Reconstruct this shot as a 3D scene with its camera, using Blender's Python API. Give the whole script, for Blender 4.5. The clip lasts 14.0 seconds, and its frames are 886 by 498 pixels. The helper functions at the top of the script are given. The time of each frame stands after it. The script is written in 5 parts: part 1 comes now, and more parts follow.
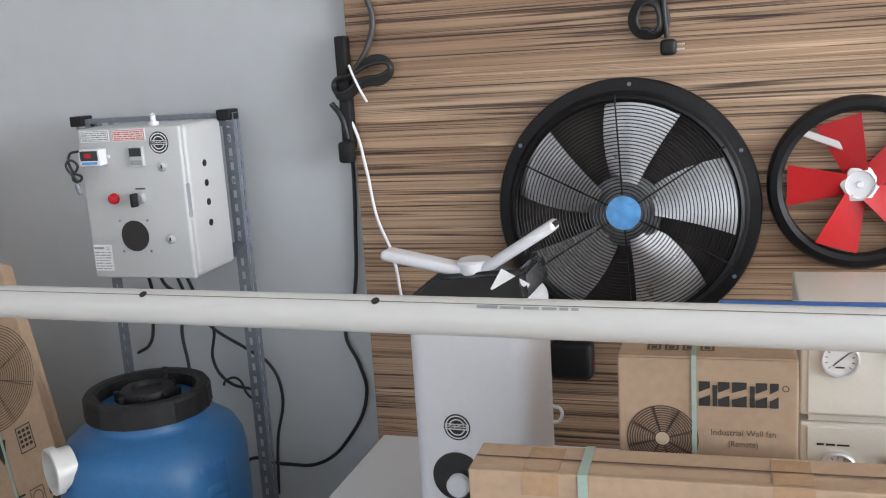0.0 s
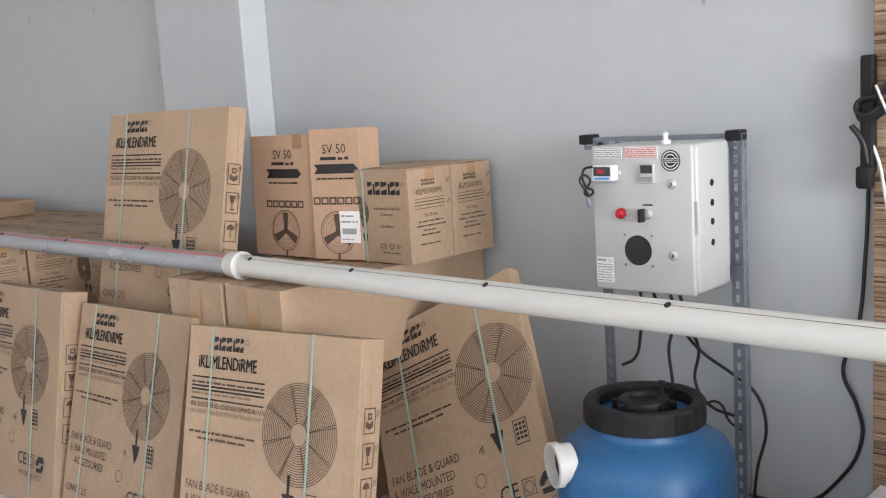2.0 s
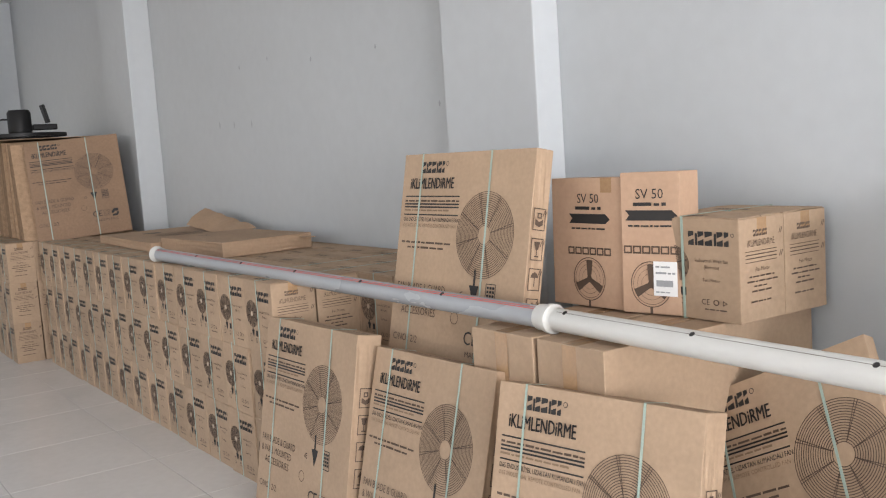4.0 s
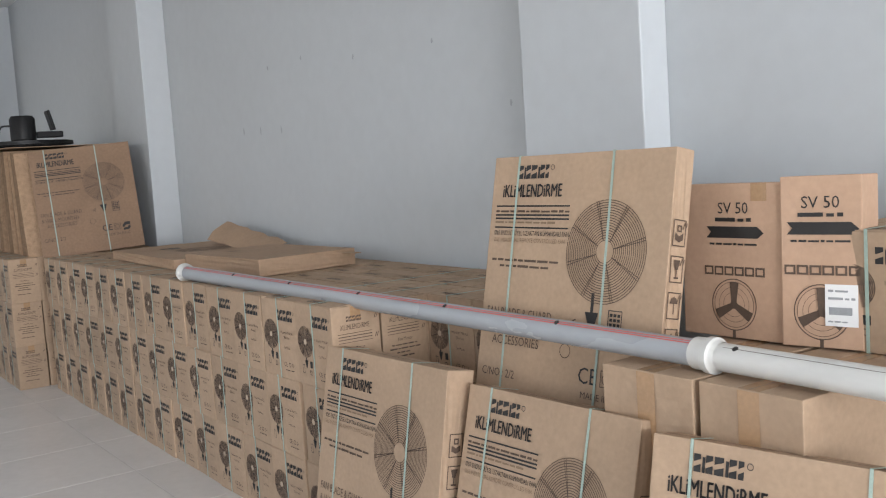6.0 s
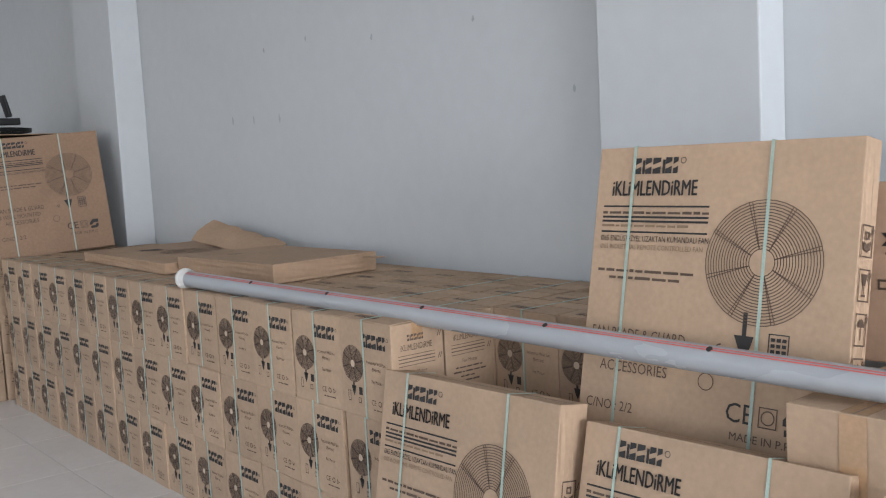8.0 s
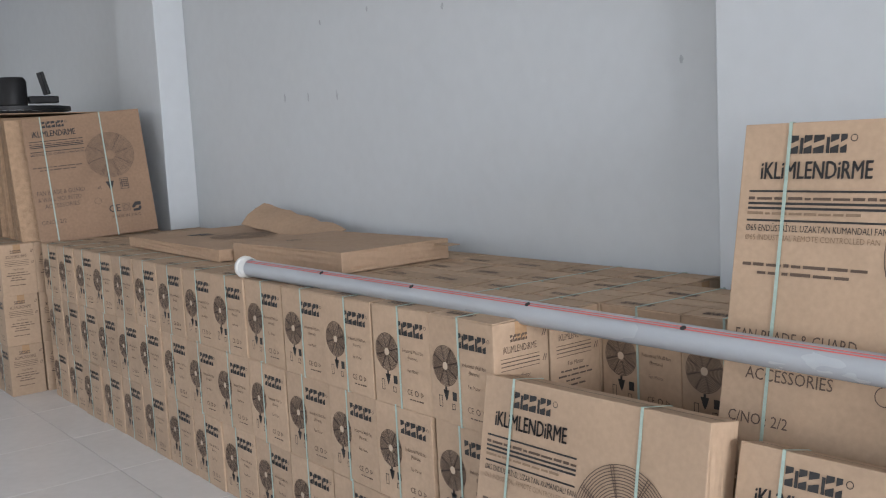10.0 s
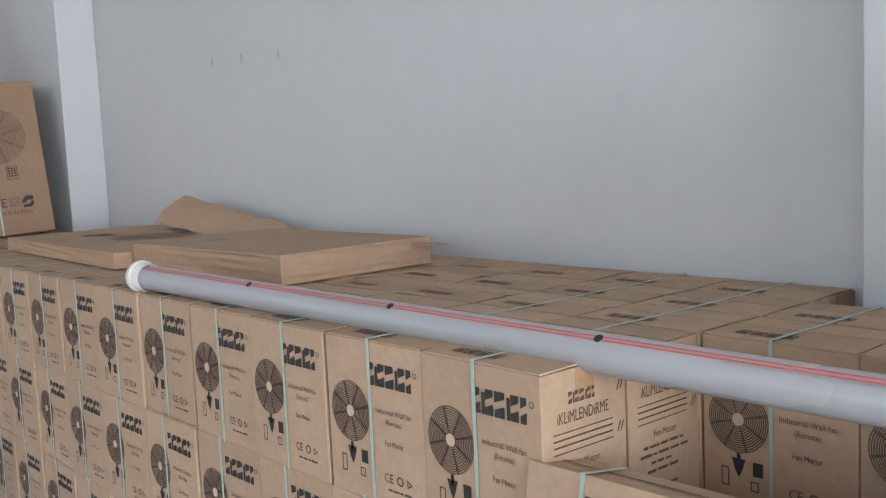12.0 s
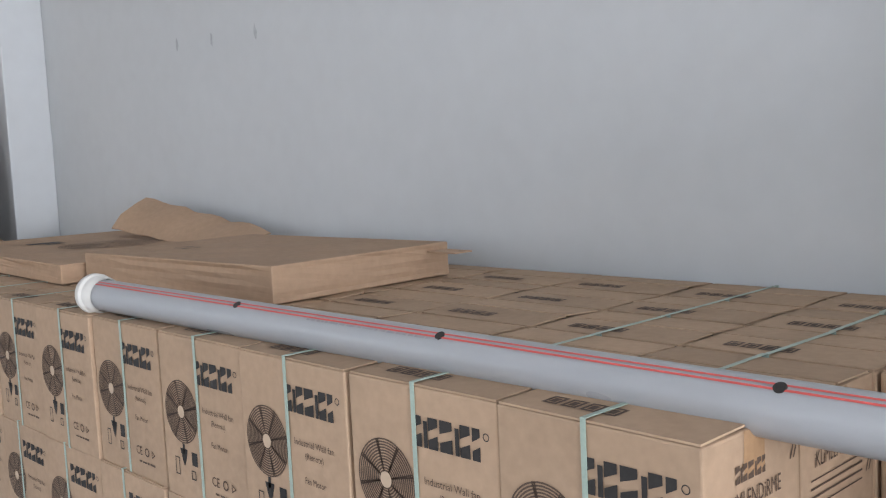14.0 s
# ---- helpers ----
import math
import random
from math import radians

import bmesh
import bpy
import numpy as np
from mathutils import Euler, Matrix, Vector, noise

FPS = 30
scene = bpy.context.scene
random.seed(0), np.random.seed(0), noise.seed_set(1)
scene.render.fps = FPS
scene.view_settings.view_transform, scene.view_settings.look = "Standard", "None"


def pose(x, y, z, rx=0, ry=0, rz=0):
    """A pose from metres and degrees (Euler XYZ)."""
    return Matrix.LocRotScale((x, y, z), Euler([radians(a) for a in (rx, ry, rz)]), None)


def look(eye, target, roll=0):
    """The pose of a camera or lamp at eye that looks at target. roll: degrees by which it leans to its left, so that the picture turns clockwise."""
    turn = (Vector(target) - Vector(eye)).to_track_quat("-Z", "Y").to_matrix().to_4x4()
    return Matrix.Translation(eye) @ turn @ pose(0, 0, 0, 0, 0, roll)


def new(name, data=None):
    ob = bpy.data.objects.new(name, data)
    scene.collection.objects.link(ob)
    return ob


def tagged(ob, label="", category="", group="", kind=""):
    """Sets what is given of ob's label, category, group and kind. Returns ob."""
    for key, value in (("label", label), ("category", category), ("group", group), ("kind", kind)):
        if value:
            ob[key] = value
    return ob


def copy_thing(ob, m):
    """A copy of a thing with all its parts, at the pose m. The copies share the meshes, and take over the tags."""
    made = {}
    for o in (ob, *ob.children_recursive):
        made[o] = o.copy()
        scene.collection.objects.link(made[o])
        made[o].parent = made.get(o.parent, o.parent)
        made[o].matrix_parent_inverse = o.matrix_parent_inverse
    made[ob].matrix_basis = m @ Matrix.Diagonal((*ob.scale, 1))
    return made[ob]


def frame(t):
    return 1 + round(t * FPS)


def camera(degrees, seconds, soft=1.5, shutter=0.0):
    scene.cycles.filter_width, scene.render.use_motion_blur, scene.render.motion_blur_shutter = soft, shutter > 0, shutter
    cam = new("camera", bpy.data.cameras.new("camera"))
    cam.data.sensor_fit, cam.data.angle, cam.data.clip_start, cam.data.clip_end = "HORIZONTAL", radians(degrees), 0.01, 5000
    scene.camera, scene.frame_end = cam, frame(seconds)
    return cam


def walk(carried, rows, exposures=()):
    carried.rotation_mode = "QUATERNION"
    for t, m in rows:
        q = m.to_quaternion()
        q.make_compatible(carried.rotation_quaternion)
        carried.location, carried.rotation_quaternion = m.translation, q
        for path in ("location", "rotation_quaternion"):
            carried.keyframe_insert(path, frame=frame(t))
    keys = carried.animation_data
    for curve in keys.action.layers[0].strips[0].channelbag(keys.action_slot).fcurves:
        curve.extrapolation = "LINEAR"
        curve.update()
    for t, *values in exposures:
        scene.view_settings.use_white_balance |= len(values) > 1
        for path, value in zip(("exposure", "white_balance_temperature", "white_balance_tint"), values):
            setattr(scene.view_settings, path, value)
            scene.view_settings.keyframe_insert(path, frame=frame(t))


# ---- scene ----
cam = camera(49.26, 14.0, soft=1.15)
WALK = [
    (0.0, (-0.062, 0.547, 1.427), (-0.655, 2.414, 1.023), -3.7),
    (0.5, (-0.067, 0.526, 1.407), (-0.859, 2.326, 1.044), -3.9),
    (1.0, (-0.12, 0.515, 1.377), (-1.159, 2.194, 1.061), -3.8),
    (1.5, (-0.195, 0.471, 1.392), (-1.4, 2.038, 1.09), -3.7),
    (2.0, (-0.233, 0.426, 1.412), (-1.57, 1.885, 1.124), -3.6),
    (2.5, (-0.324, 0.38, 1.428), (-1.763, 1.742, 1.156), -3.6),
    (3.0, (-0.444, 0.436, 1.436), (-1.981, 1.695, 1.206), -3.7),
    (3.5, (-0.549, 0.43, 1.446), (-2.162, 1.595, 1.24), -3.6),
    (3.7, (-0.6, 0.408, 1.446), (-2.231, 1.55, 1.252), -3.5),
    (4.0, (-0.611, 0.355, 1.489), (-2.245, 1.489, 1.279), -3.8),
    (4.5, (-0.748, 0.345, 1.477), (-2.385, 1.478, 1.283), -3.7),
    (5.0, (-0.893, 0.337, 1.464), (-2.529, 1.473, 1.282), -3.5),
    (5.5, (-1.04, 0.333, 1.455), (-2.679, 1.467, 1.284), -3.5),
    (5.8, (-1.223, 0.376, 1.462), (-2.834, 1.549, 1.288), -3.7),
    (6.0, (-1.273, 0.382, 1.466), (-2.896, 1.536, 1.286), -3.7),
    (6.5, (-1.422, 0.362, 1.467), (-3.065, 1.485, 1.268), -3.7),
    (7.0, (-1.633, 0.302, 1.483), (-3.229, 1.487, 1.261), -3.5),
    (7.5, (-1.786, 0.27, 1.471), (-3.344, 1.504, 1.246), -3.1),
    (8.0, (-1.979, 0.335, 1.468), (-3.521, 1.595, 1.278), -3.0),
    (8.5, (-2.143, 0.4, 1.476), (-3.693, 1.65, 1.281), -3.0),
    (9.0, (-2.307, 0.399, 1.472), (-3.859, 1.642, 1.258), -2.8),
    (9.2, (-2.36, 0.398, 1.475), (-3.899, 1.655, 1.246), -2.7),
    (9.5, (-2.334, 0.354, 1.47), (-3.92, 1.553, 1.254), -2.9),
    (10.0, (-2.394, 0.368, 1.467), (-3.963, 1.588, 1.243), -2.9),
    (10.5, (-2.475, 0.405, 1.457), (-4.025, 1.648, 1.227), -2.9),
    (11.0, (-2.639, 0.478, 1.438), (-4.174, 1.739, 1.205), -3.0),
    (11.5, (-2.946, 0.599, 1.407), (-4.475, 1.866, 1.173), -3.0),
    (12.0, (-3.357, 0.951, 1.338), (-4.925, 2.17, 1.104), -3.6),
    (12.5, (-3.618, 1.077, 1.32), (-5.145, 2.348, 1.092), -3.8),
    (13.0, (-3.858, 1.127, 1.323), (-5.322, 2.47, 1.088), -4.2),
    (13.5, (-3.86, 1.127, 1.322), (-5.331, 2.461, 1.08), -4.3),
    (14.0, (-3.862, 1.126, 1.321), (-5.34, 2.449, 1.071), -4.4),
    (11.5, (-3.047, 0.86, 1.347), (-4.6, 2.102, 1.129), -2.9),
    (12.0, (-3.348, 0.987, 1.317), (-4.851, 2.29, 1.11), -2.6),
    (12.5, (-3.674, 1.124, 1.283), (-5.121, 2.491, 1.09), -2.4),
    (13.0, (-3.84, 1.205, 1.271), (-5.293, 2.566, 1.077), -2.7),
    (13.5, (-3.84, 1.205, 1.271), (-5.291, 2.569, 1.077), -2.7),
    (14, (-3.84, 1.205, 1.271), (-5.288, 2.572, 1.077), -2.7),
]
walk(cam, [(t, look(e, a, r)) for t, e, a, r in WALK], [(0.0, -0.6, 6450, 15), (0.5, -0.46, 6480, 15), (1.0, -0.53, 6500, 15), (2.0, -0.34, 6650, 16), (3.5, -0.14, 6750, 16), (6.0, -0.22, 6450, 14), (9.0, -0.18, 6300, 15), (11.5, -0.02, 6330, 15), (14.0, 0.02, 6350, 16)])

# ---- light: daylight through the shop front behind the camera, and an added far fill ----
world = bpy.data.worlds.new("world")
scene.world = world
world.use_nodes = True
wn = world.node_tree
sky = wn.nodes.new("ShaderNodeTexSky")
sky.sky_type, sky.sun_disc, sky.sun_elevation, sky.sun_rotation = "NISHITA", False, radians(40), radians(150)
wn.nodes["Background"].inputs["Strength"].default_value = 0.12
wn.links.new(sky.outputs["Color"], wn.nodes["Background"].inputs["Color"])


def area_lamp(name, m, w, h, power, colour):
    d = bpy.data.lights.new(name, "AREA")
    d.shape, d.size, d.size_y, d.energy, d.color = "RECTANGLE", w, h, power, colour
    ob = new(name, d)
    ob.matrix_world = m
    return ob


area_lamp("window_daylight", look((-2.6, -3.95, 1.9), (-2.6, 3, 1.5)), 9.0, 2.6, 105, (0.93, 0.975, 1.0))
area_lamp("side_daylight", look((7.95, -0.6, 1.9), (-4.0, -0.2, 1.5)), 6.0, 2.6, 1250, (0.93, 0.975, 1.0))

# added fill lamp that brightens the far end, no known window there
area_lamp("far_fill", look((-11.5, -3.95, 1.9), (-11.5, 3, 1.6)), 4.0, 2.6, 55, (0.93, 0.975, 1.0))

# ---- materials ----


def mat(name, colour, rough=0.6, metal=0.0, var=0.12, scale=6.0, fine=90.0, bump=0.1, spec=0.5, stretch=(1, 1, 1), rand=0.0, coat=0.0, finevar=0.5, bdist=0.002):
    """A surface with tone variation at two scales, relief, and a tone of its own for each object."""
    m = bpy.data.materials.new(name)
    m.use_nodes = True
    nt = m.node_tree
    n, l = nt.nodes, nt.links
    b = n["Principled BSDF"]
    b.inputs["Metallic"].default_value, b.inputs["Specular IOR Level"].default_value = metal, spec
    b.inputs["Coat Weight"].default_value = coat
    tc, mp = n.new("ShaderNodeTexCoord"), n.new("ShaderNodeMapping")
    mp.inputs["Scale"].default_value = stretch
    l.new(tc.outputs["Object"], mp.inputs["Vector"])
    oi = n.new("ShaderNodeObjectInfo")
    off = n.new("ShaderNodeVectorMath")
    off.operation = "MULTIPLY_ADD"
    mul = n.new("ShaderNodeMath")
    mul.operation = "MULTIPLY"
    mul.inputs[1].default_value = 40.0 if rand else 0.0
    l.new(oi.outputs["Random"], mul.inputs[0])
    add = n.new("ShaderNodeVectorMath")
    l.new(mp.outputs["Vector"], add.inputs[0])
    l.new(mul.outputs[0], add.inputs[1])
    a, c = n.new("ShaderNodeTexNoise"), n.new("ShaderNodeTexNoise")
    a.inputs["Scale"].default_value, a.inputs["Detail"].default_value = scale, 4
    c.inputs["Scale"].default_value, c.inputs["Detail"].default_value = fine, 3
    l.new(add.outputs[0], a.inputs["Vector"])
    l.new(add.outputs[0], c.inputs["Vector"])
    mix = n.new("ShaderNodeMix")
    mix.inputs["Factor"].default_value = finevar
    l.new(a.outputs["Fac"], mix.inputs["A"])
    l.new(c.outputs["Fac"], mix.inputs["B"])
    rng = n.new("ShaderNodeMapRange")
    rng.inputs["From Min"].default_value, rng.inputs["From Max"].default_value = 0.3, 0.7
    rng.inputs["To Min"].default_value, rng.inputs["To Max"].default_value = 1 - var, 1 + var
    l.new(mix.outputs["Result"], rng.inputs["Value"])
    r2 = n.new("ShaderNodeMapRange")
    r2.inputs["To Min"].default_value, r2.inputs["To Max"].default_value = 1 - rand, 1 + rand
    l.new(oi.outputs["Random"], r2.inputs["Value"])
    m2 = n.new("ShaderNodeMath")
    m2.operation = "MULTIPLY"
    l.new(rng.outputs[0], m2.inputs[0])
    l.new(r2.outputs[0], m2.inputs[1])
    col = n.new("ShaderNodeVectorMath")
    col.operation = "SCALE"
    col.inputs[0].default_value = colour
    l.new(m2.outputs[0], col.inputs["Scale"])
    l.new(col.outputs[0], b.inputs["Base Color"])
    rr = n.new("ShaderNodeMapRange")
    rr.inputs["To Min"].default_value, rr.inputs["To Max"].default_value = max(0.03, rough - 0.08), min(1, rough + 0.08)
    l.new(a.outputs["Fac"], rr.inputs["Value"])
    l.new(rr.outputs[0], b.inputs["Roughness"])
    if bump:
        bp = n.new("ShaderNodeBump")
        bp.inputs["Strength"].default_value, bp.inputs["Distance"].default_value = bump, bdist
        l.new(mix.outputs["Result"], bp.inputs["Height"])
        l.new(bp.outputs[0], b.inputs["Normal"])
    return m


KRAFT = mat("kraft_cardboard", (0.40, 0.282, 0.19), 0.72, var=0.11, scale=5, fine=60, bump=0.2, spec=0.25, stretch=(1, 1, 1), rand=0.08, bdist=0.004)
KRAFT_PALE = mat("pale_kraft", (0.52, 0.40, 0.29), 0.75, var=0.06, scale=8, fine=60, bump=0.05, spec=0.25)
KRAFT_EDGE = mat("corrugated_edge", (0.33, 0.22, 0.14), 0.85, var=0.3, scale=30, fine=200, bump=0.4, spec=0.2, rand=0.4)
# kraft darkened in colour for the shade on the far bundle
KRAFT_SHADED = mat("shaded_kraft", (0.27, 0.175, 0.115), 0.75, var=0.14, scale=5, fine=60, bump=0.2, spec=0.2, rand=0.05, bdist=0.004)
KRAFT_DARK = mat("kraft_orange", (0.40, 0.272, 0.18), 0.7, var=0.12, scale=4, fine=50, spec=0.25, rand=0.05)
INK = mat("black_ink", (0.022, 0.02, 0.019), 0.6, var=0.25, scale=40, fine=300, bump=0.0)
INK_SOFT = mat("brown_ink", (0.10, 0.065, 0.045), 0.7, var=0.25, scale=40, fine=300, bump=0.0)
INK_FAINT = mat("faint_ink", (0.24, 0.16, 0.10), 0.7, var=0.15, scale=40, fine=300, bump=0.0)
STRAP = mat("green_strap", (0.33, 0.42, 0.36), 0.35, var=0.12, scale=30, fine=200, bump=0.1, coat=0.2)
TAPE = mat("packing_tape", (0.40, 0.25, 0.14), 0.22, var=0.15, scale=12, fine=80, bump=0.1, coat=0.3)
WALL = mat("grey_wall_paint", (0.50, 0.525, 0.54), 0.6, var=0.035, scale=1.1, fine=14, bump=0.06, spec=0.35, bdist=0.004)
WALL_SMUDGE = mat("wall_smudge", (0.36, 0.38, 0.40), 0.7, var=0.2, scale=20, fine=90, bump=0.0)
PAINT_WHITE = mat("white_ceiling_paint", (0.8, 0.8, 0.79), 0.75, var=0.03, scale=1, fine=30, bump=0.05)
TILE = mat("white_floor_tile", (0.66, 0.65, 0.63), 0.22, var=0.05, scale=2.2, fine=22, bump=0.03, rand=0.03, coat=0.15)
GROUT = mat("grey_grout", (0.38, 0.37, 0.36), 0.85, var=0.15, scale=10, fine=120)
PVC = mat("grey_pvc", (0.34, 0.355, 0.37), 0.28, var=0.04, scale=5, fine=60, bump=0.03, spec=0.5, stretch=(0.3, 1, 1))
PVC_PALE = mat("pale_pvc", (0.62, 0.615, 0.585), 0.3, var=0.04, scale=5, fine=60, bump=0.03, stretch=(0.3, 1, 1))
RED_LINE = mat("red_line", (0.62, 0.10, 0.09), 0.45, var=0.15, scale=20, fine=200, bump=0.0)
WHITE_PLASTIC = mat("white_plastic", (0.76, 0.77, 0.79), 0.3, var=0.025, scale=6, fine=80, bump=0.02)
LIGHT_METAL = mat("light_grey_paint", (0.50, 0.51, 0.505), 0.38, var=0.04, scale=7, fine=140, bump=0.08)
CREAM = mat("cream_metal", (0.72, 0.70, 0.62), 0.38, var=0.03, scale=7, fine=140, bump=0.05)
BLACK = mat("black_plastic", (0.011, 0.011, 0.012), 0.5, var=0.25, scale=14, fine=180, bump=0.15, spec=0.3)
BLACK_METAL = mat("black_painted_metal", (0.007, 0.007, 0.008), 0.45, var=0.25, scale=10, fine=120, bump=0.06, spec=0.3)
RUBBER = mat("black_cable", (0.015, 0.015, 0.016), 0.5, var=0.2, scale=30, fine=200, bump=0.05)
BLUE = mat("blue_drum_plastic", (0.02, 0.12, 0.285), 0.36, var=0.12, scale=5, fine=70, bump=0.12, spec=0.5)
STEEL = mat("galvanised_steel", (0.20, 0.22, 0.26), 0.42, metal=0.35, var=0.2, scale=14, fine=120, bump=0.1)
SILVER = mat("brushed_aluminium", (0.72, 0.73, 0.74), 0.3, metal=0.85, var=0.06, scale=10, fine=150, bump=0.05)
RED = mat("red_blade", (0.56, 0.022, 0.026), 0.33, var=0.08, scale=8, fine=90, bump=0.04)
RED_LAMP = mat("red_lens", (0.5, 0.01, 0.02), 0.18, var=0.1, scale=30, fine=100, bump=0.0)
BLUE_LABEL = mat("blue_label", (0.10, 0.33, 0.66), 0.25, var=0.35, scale=14, fine=60, bump=0.0, coat=0.5)
PAPER = mat("white_paper", (0.78, 0.78, 0.77), 0.6, var=0.03, scale=20, fine=120, bump=0.03)
GREY_INK = mat("grey_print", (0.30, 0.31, 0.32), 0.5, var=0.12, scale=60, fine=200, bump=0.0)
SCREEN = mat("dark_display", (0.03, 0.035, 0.04), 0.12, var=0.2, scale=20, fine=100, bump=0.0)
BOARD = mat("white_laminate", (0.74, 0.75, 0.75), 0.35, var=0.03, scale=3, fine=60, bump=0.03)
GREY_CABLE = mat("grey_cable", (0.06, 0.058, 0.058), 0.5, var=0.2, scale=30, fine=200, bump=0.05)
BLUE_PAINT = mat("blue_painted_metal", (0.03, 0.14, 0.42), 0.35, var=0.1, scale=10, fine=100)
GLASS = bpy.data.materials.new("gauge_glass")
GLASS.use_nodes = True
_g = GLASS.node_tree.nodes["Principled BSDF"]
_g.inputs["Transmission Weight"].default_value, _g.inputs["Roughness"].default_value, _g.inputs["IOR"].default_value = 1.0, 0.02, 1.3


def zebrano():
    """Horizontal streaked wood laminate: broad bands, dark veins and fine fibres."""
    m = bpy.data.materials.new("striped_wood_laminate")
    m.use_nodes = True
    nt = m.node_tree
    n, l = nt.nodes, nt.links
    b = n["Principled BSDF"]
    b.inputs["Roughness"].default_value = 0.42
    tc = n.new("ShaderNodeTexCoord")

    def noise_at(sx, sz, scale, detail, dist=0.0):
        mp = n.new("ShaderNodeMapping")
        mp.inputs["Scale"].default_value = (sx, 1, sz)
        l.new(tc.outputs["Object"], mp.inputs["Vector"])
        t = n.new("ShaderNodeTexNoise")
        t.inputs["Scale"].default_value, t.inputs["Detail"].default_value, t.inputs["Distortion"].default_value = scale, detail, dist
        l.new(mp.outputs[0], t.inputs["Vector"])
        return t.outputs["Fac"]

    def ramp(src, stops):
        r = n.new("ShaderNodeValToRGB")
        e = r.color_ramp.elements
        while len(e) < len(stops):
            e.new(0.5)
        for k, (p, c) in enumerate(stops):
            e[k].position, e[k].color = p, (*c, 1)
        l.new(src, r.inputs[0])
        return r.outputs[0]

    def blend(mode, a, c, f=1.0):
        x = n.new("ShaderNodeMix")
        x.data_type, x.blend_type = "RGBA", mode
        x.inputs["Factor"].default_value = f
        l.new(a, x.inputs[6])
        l.new(c, x.inputs[7])
        return x.outputs[2]

    broad = ramp(noise_at(0.22, 4.5, 2.2, 3, 0.4), [(0.3, (0.27, 0.16, 0.095)), (0.5, (0.39, 0.255, 0.16)), (0.72, (0.48, 0.34, 0.23))])
    fine = ramp(noise_at(0.5, 42, 3.0, 5, 0.2), [(0.3, (0.62, 0.6, 0.58)), (0.6, (1.08, 1.08, 1.08))])
    vein = ramp(noise_at(0.08, 13, 2.6, 4, 0.6), [(0.0, (1, 1, 1)), (0.462, (1, 1, 1)), (0.486, (0.10, 0.075, 0.07)), (0.494, (0.14, 0.10, 0.09)), (0.515, (1, 1, 1))])
    vein2 = ramp(noise_at(0.15, 20, 2.1, 3, 0.5), [(0.0, (1, 1, 1)), (0.385, (1, 1, 1)), (0.405, (0.35, 0.27, 0.23)), (0.43, (1, 1, 1))])
    vein3 = ramp(noise_at(0.065, 24, 2.3, 2, 0.9), [(0.0, (1, 1, 1)), (0.545, (1, 1, 1)), (0.555, (0.14, 0.10, 0.09)), (0.566, (1, 1, 1))])
    pale = ramp(noise_at(0.2, 16, 2.4, 3, 0.5), [(0.0, (0, 0, 0)), (0.60, (0, 0, 0)), (0.625, (0.22, 0.17, 0.12)), (0.645, (0, 0, 0))])
    col = blend("MULTIPLY", broad, fine)
    col = blend("MULTIPLY", col, vein)
    col = blend("MULTIPLY", col, vein2, 0.8)
    col = blend("MULTIPLY", col, vein3)
    col = blend("ADD", col, pale)
    l.new(col, b.inputs["Base Color"])
    bp = n.new("ShaderNodeBump")
    bp.inputs["Strength"].default_value, bp.inputs["Distance"].default_value = 0.12, 0.001
    l.new(fine, bp.inputs["Height"])
    l.new(bp.outputs[0], b.inputs["Normal"])
    return m


WOOD = zebrano()

# ---- mesh helpers ----


def to_mesh(name, bm, material, smooth=False):
    me = bpy.data.meshes.new(name)
    if smooth:
        for f in bm.faces:
            f.smooth = True
        for e in bm.edges:
            if len(e.link_faces) == 2 and e.calc_face_angle(0) > 0.6:
                e.smooth = False
    bm.to_mesh(me)
    bm.free()
    me.materials.append(material)
    return me


FINE_PRINT = {"end_print", "faint_lettering", "radio_drawing", "slogan", "small_print", "lettering", "contents_line", "label_print", "plate_print", "top_print", "stamp", "sticker_print", "fan_drawing", "brand_mark"}


def part(name, bm, material, parent, label="", smooth=False, m=None):
    me = bm if isinstance(bm, bpy.types.Mesh) else to_mesh(name, bm, material, smooth)
    ob = new(name, me)
    ob.parent = parent
    if m is not None:
        ob.matrix_local = m
    return tagged(ob, label, kind="stuff" if name in FINE_PRINT else "")


def thing(name, m, label, category, group="", kind=""):
    ob = new(name)
    ob.empty_display_size = 0.05
    ob.matrix_world = m
    return tagged(ob, label, category, group, kind)


def box(x0, y0, z0, x1, y1, z1, bevel=0.0, seg=2, bm=None):
    b = bm or bmesh.new()
    r = bmesh.ops.create_cube(b, size=1)
    bmesh.ops.transform(b, matrix=Matrix.Translation(((x0 + x1) / 2, (y0 + y1) / 2, (z0 + z1) / 2)) @ Matrix.Diagonal((x1 - x0, y1 - y0, z1 - z0, 1)), verts=r["verts"])
    if bevel:
        es = list({e for v in r["verts"] for e in v.link_edges})
        bmesh.ops.bevel(b, geom=es, offset=bevel, segments=seg, affect="EDGES", profile=0.5)
    return b


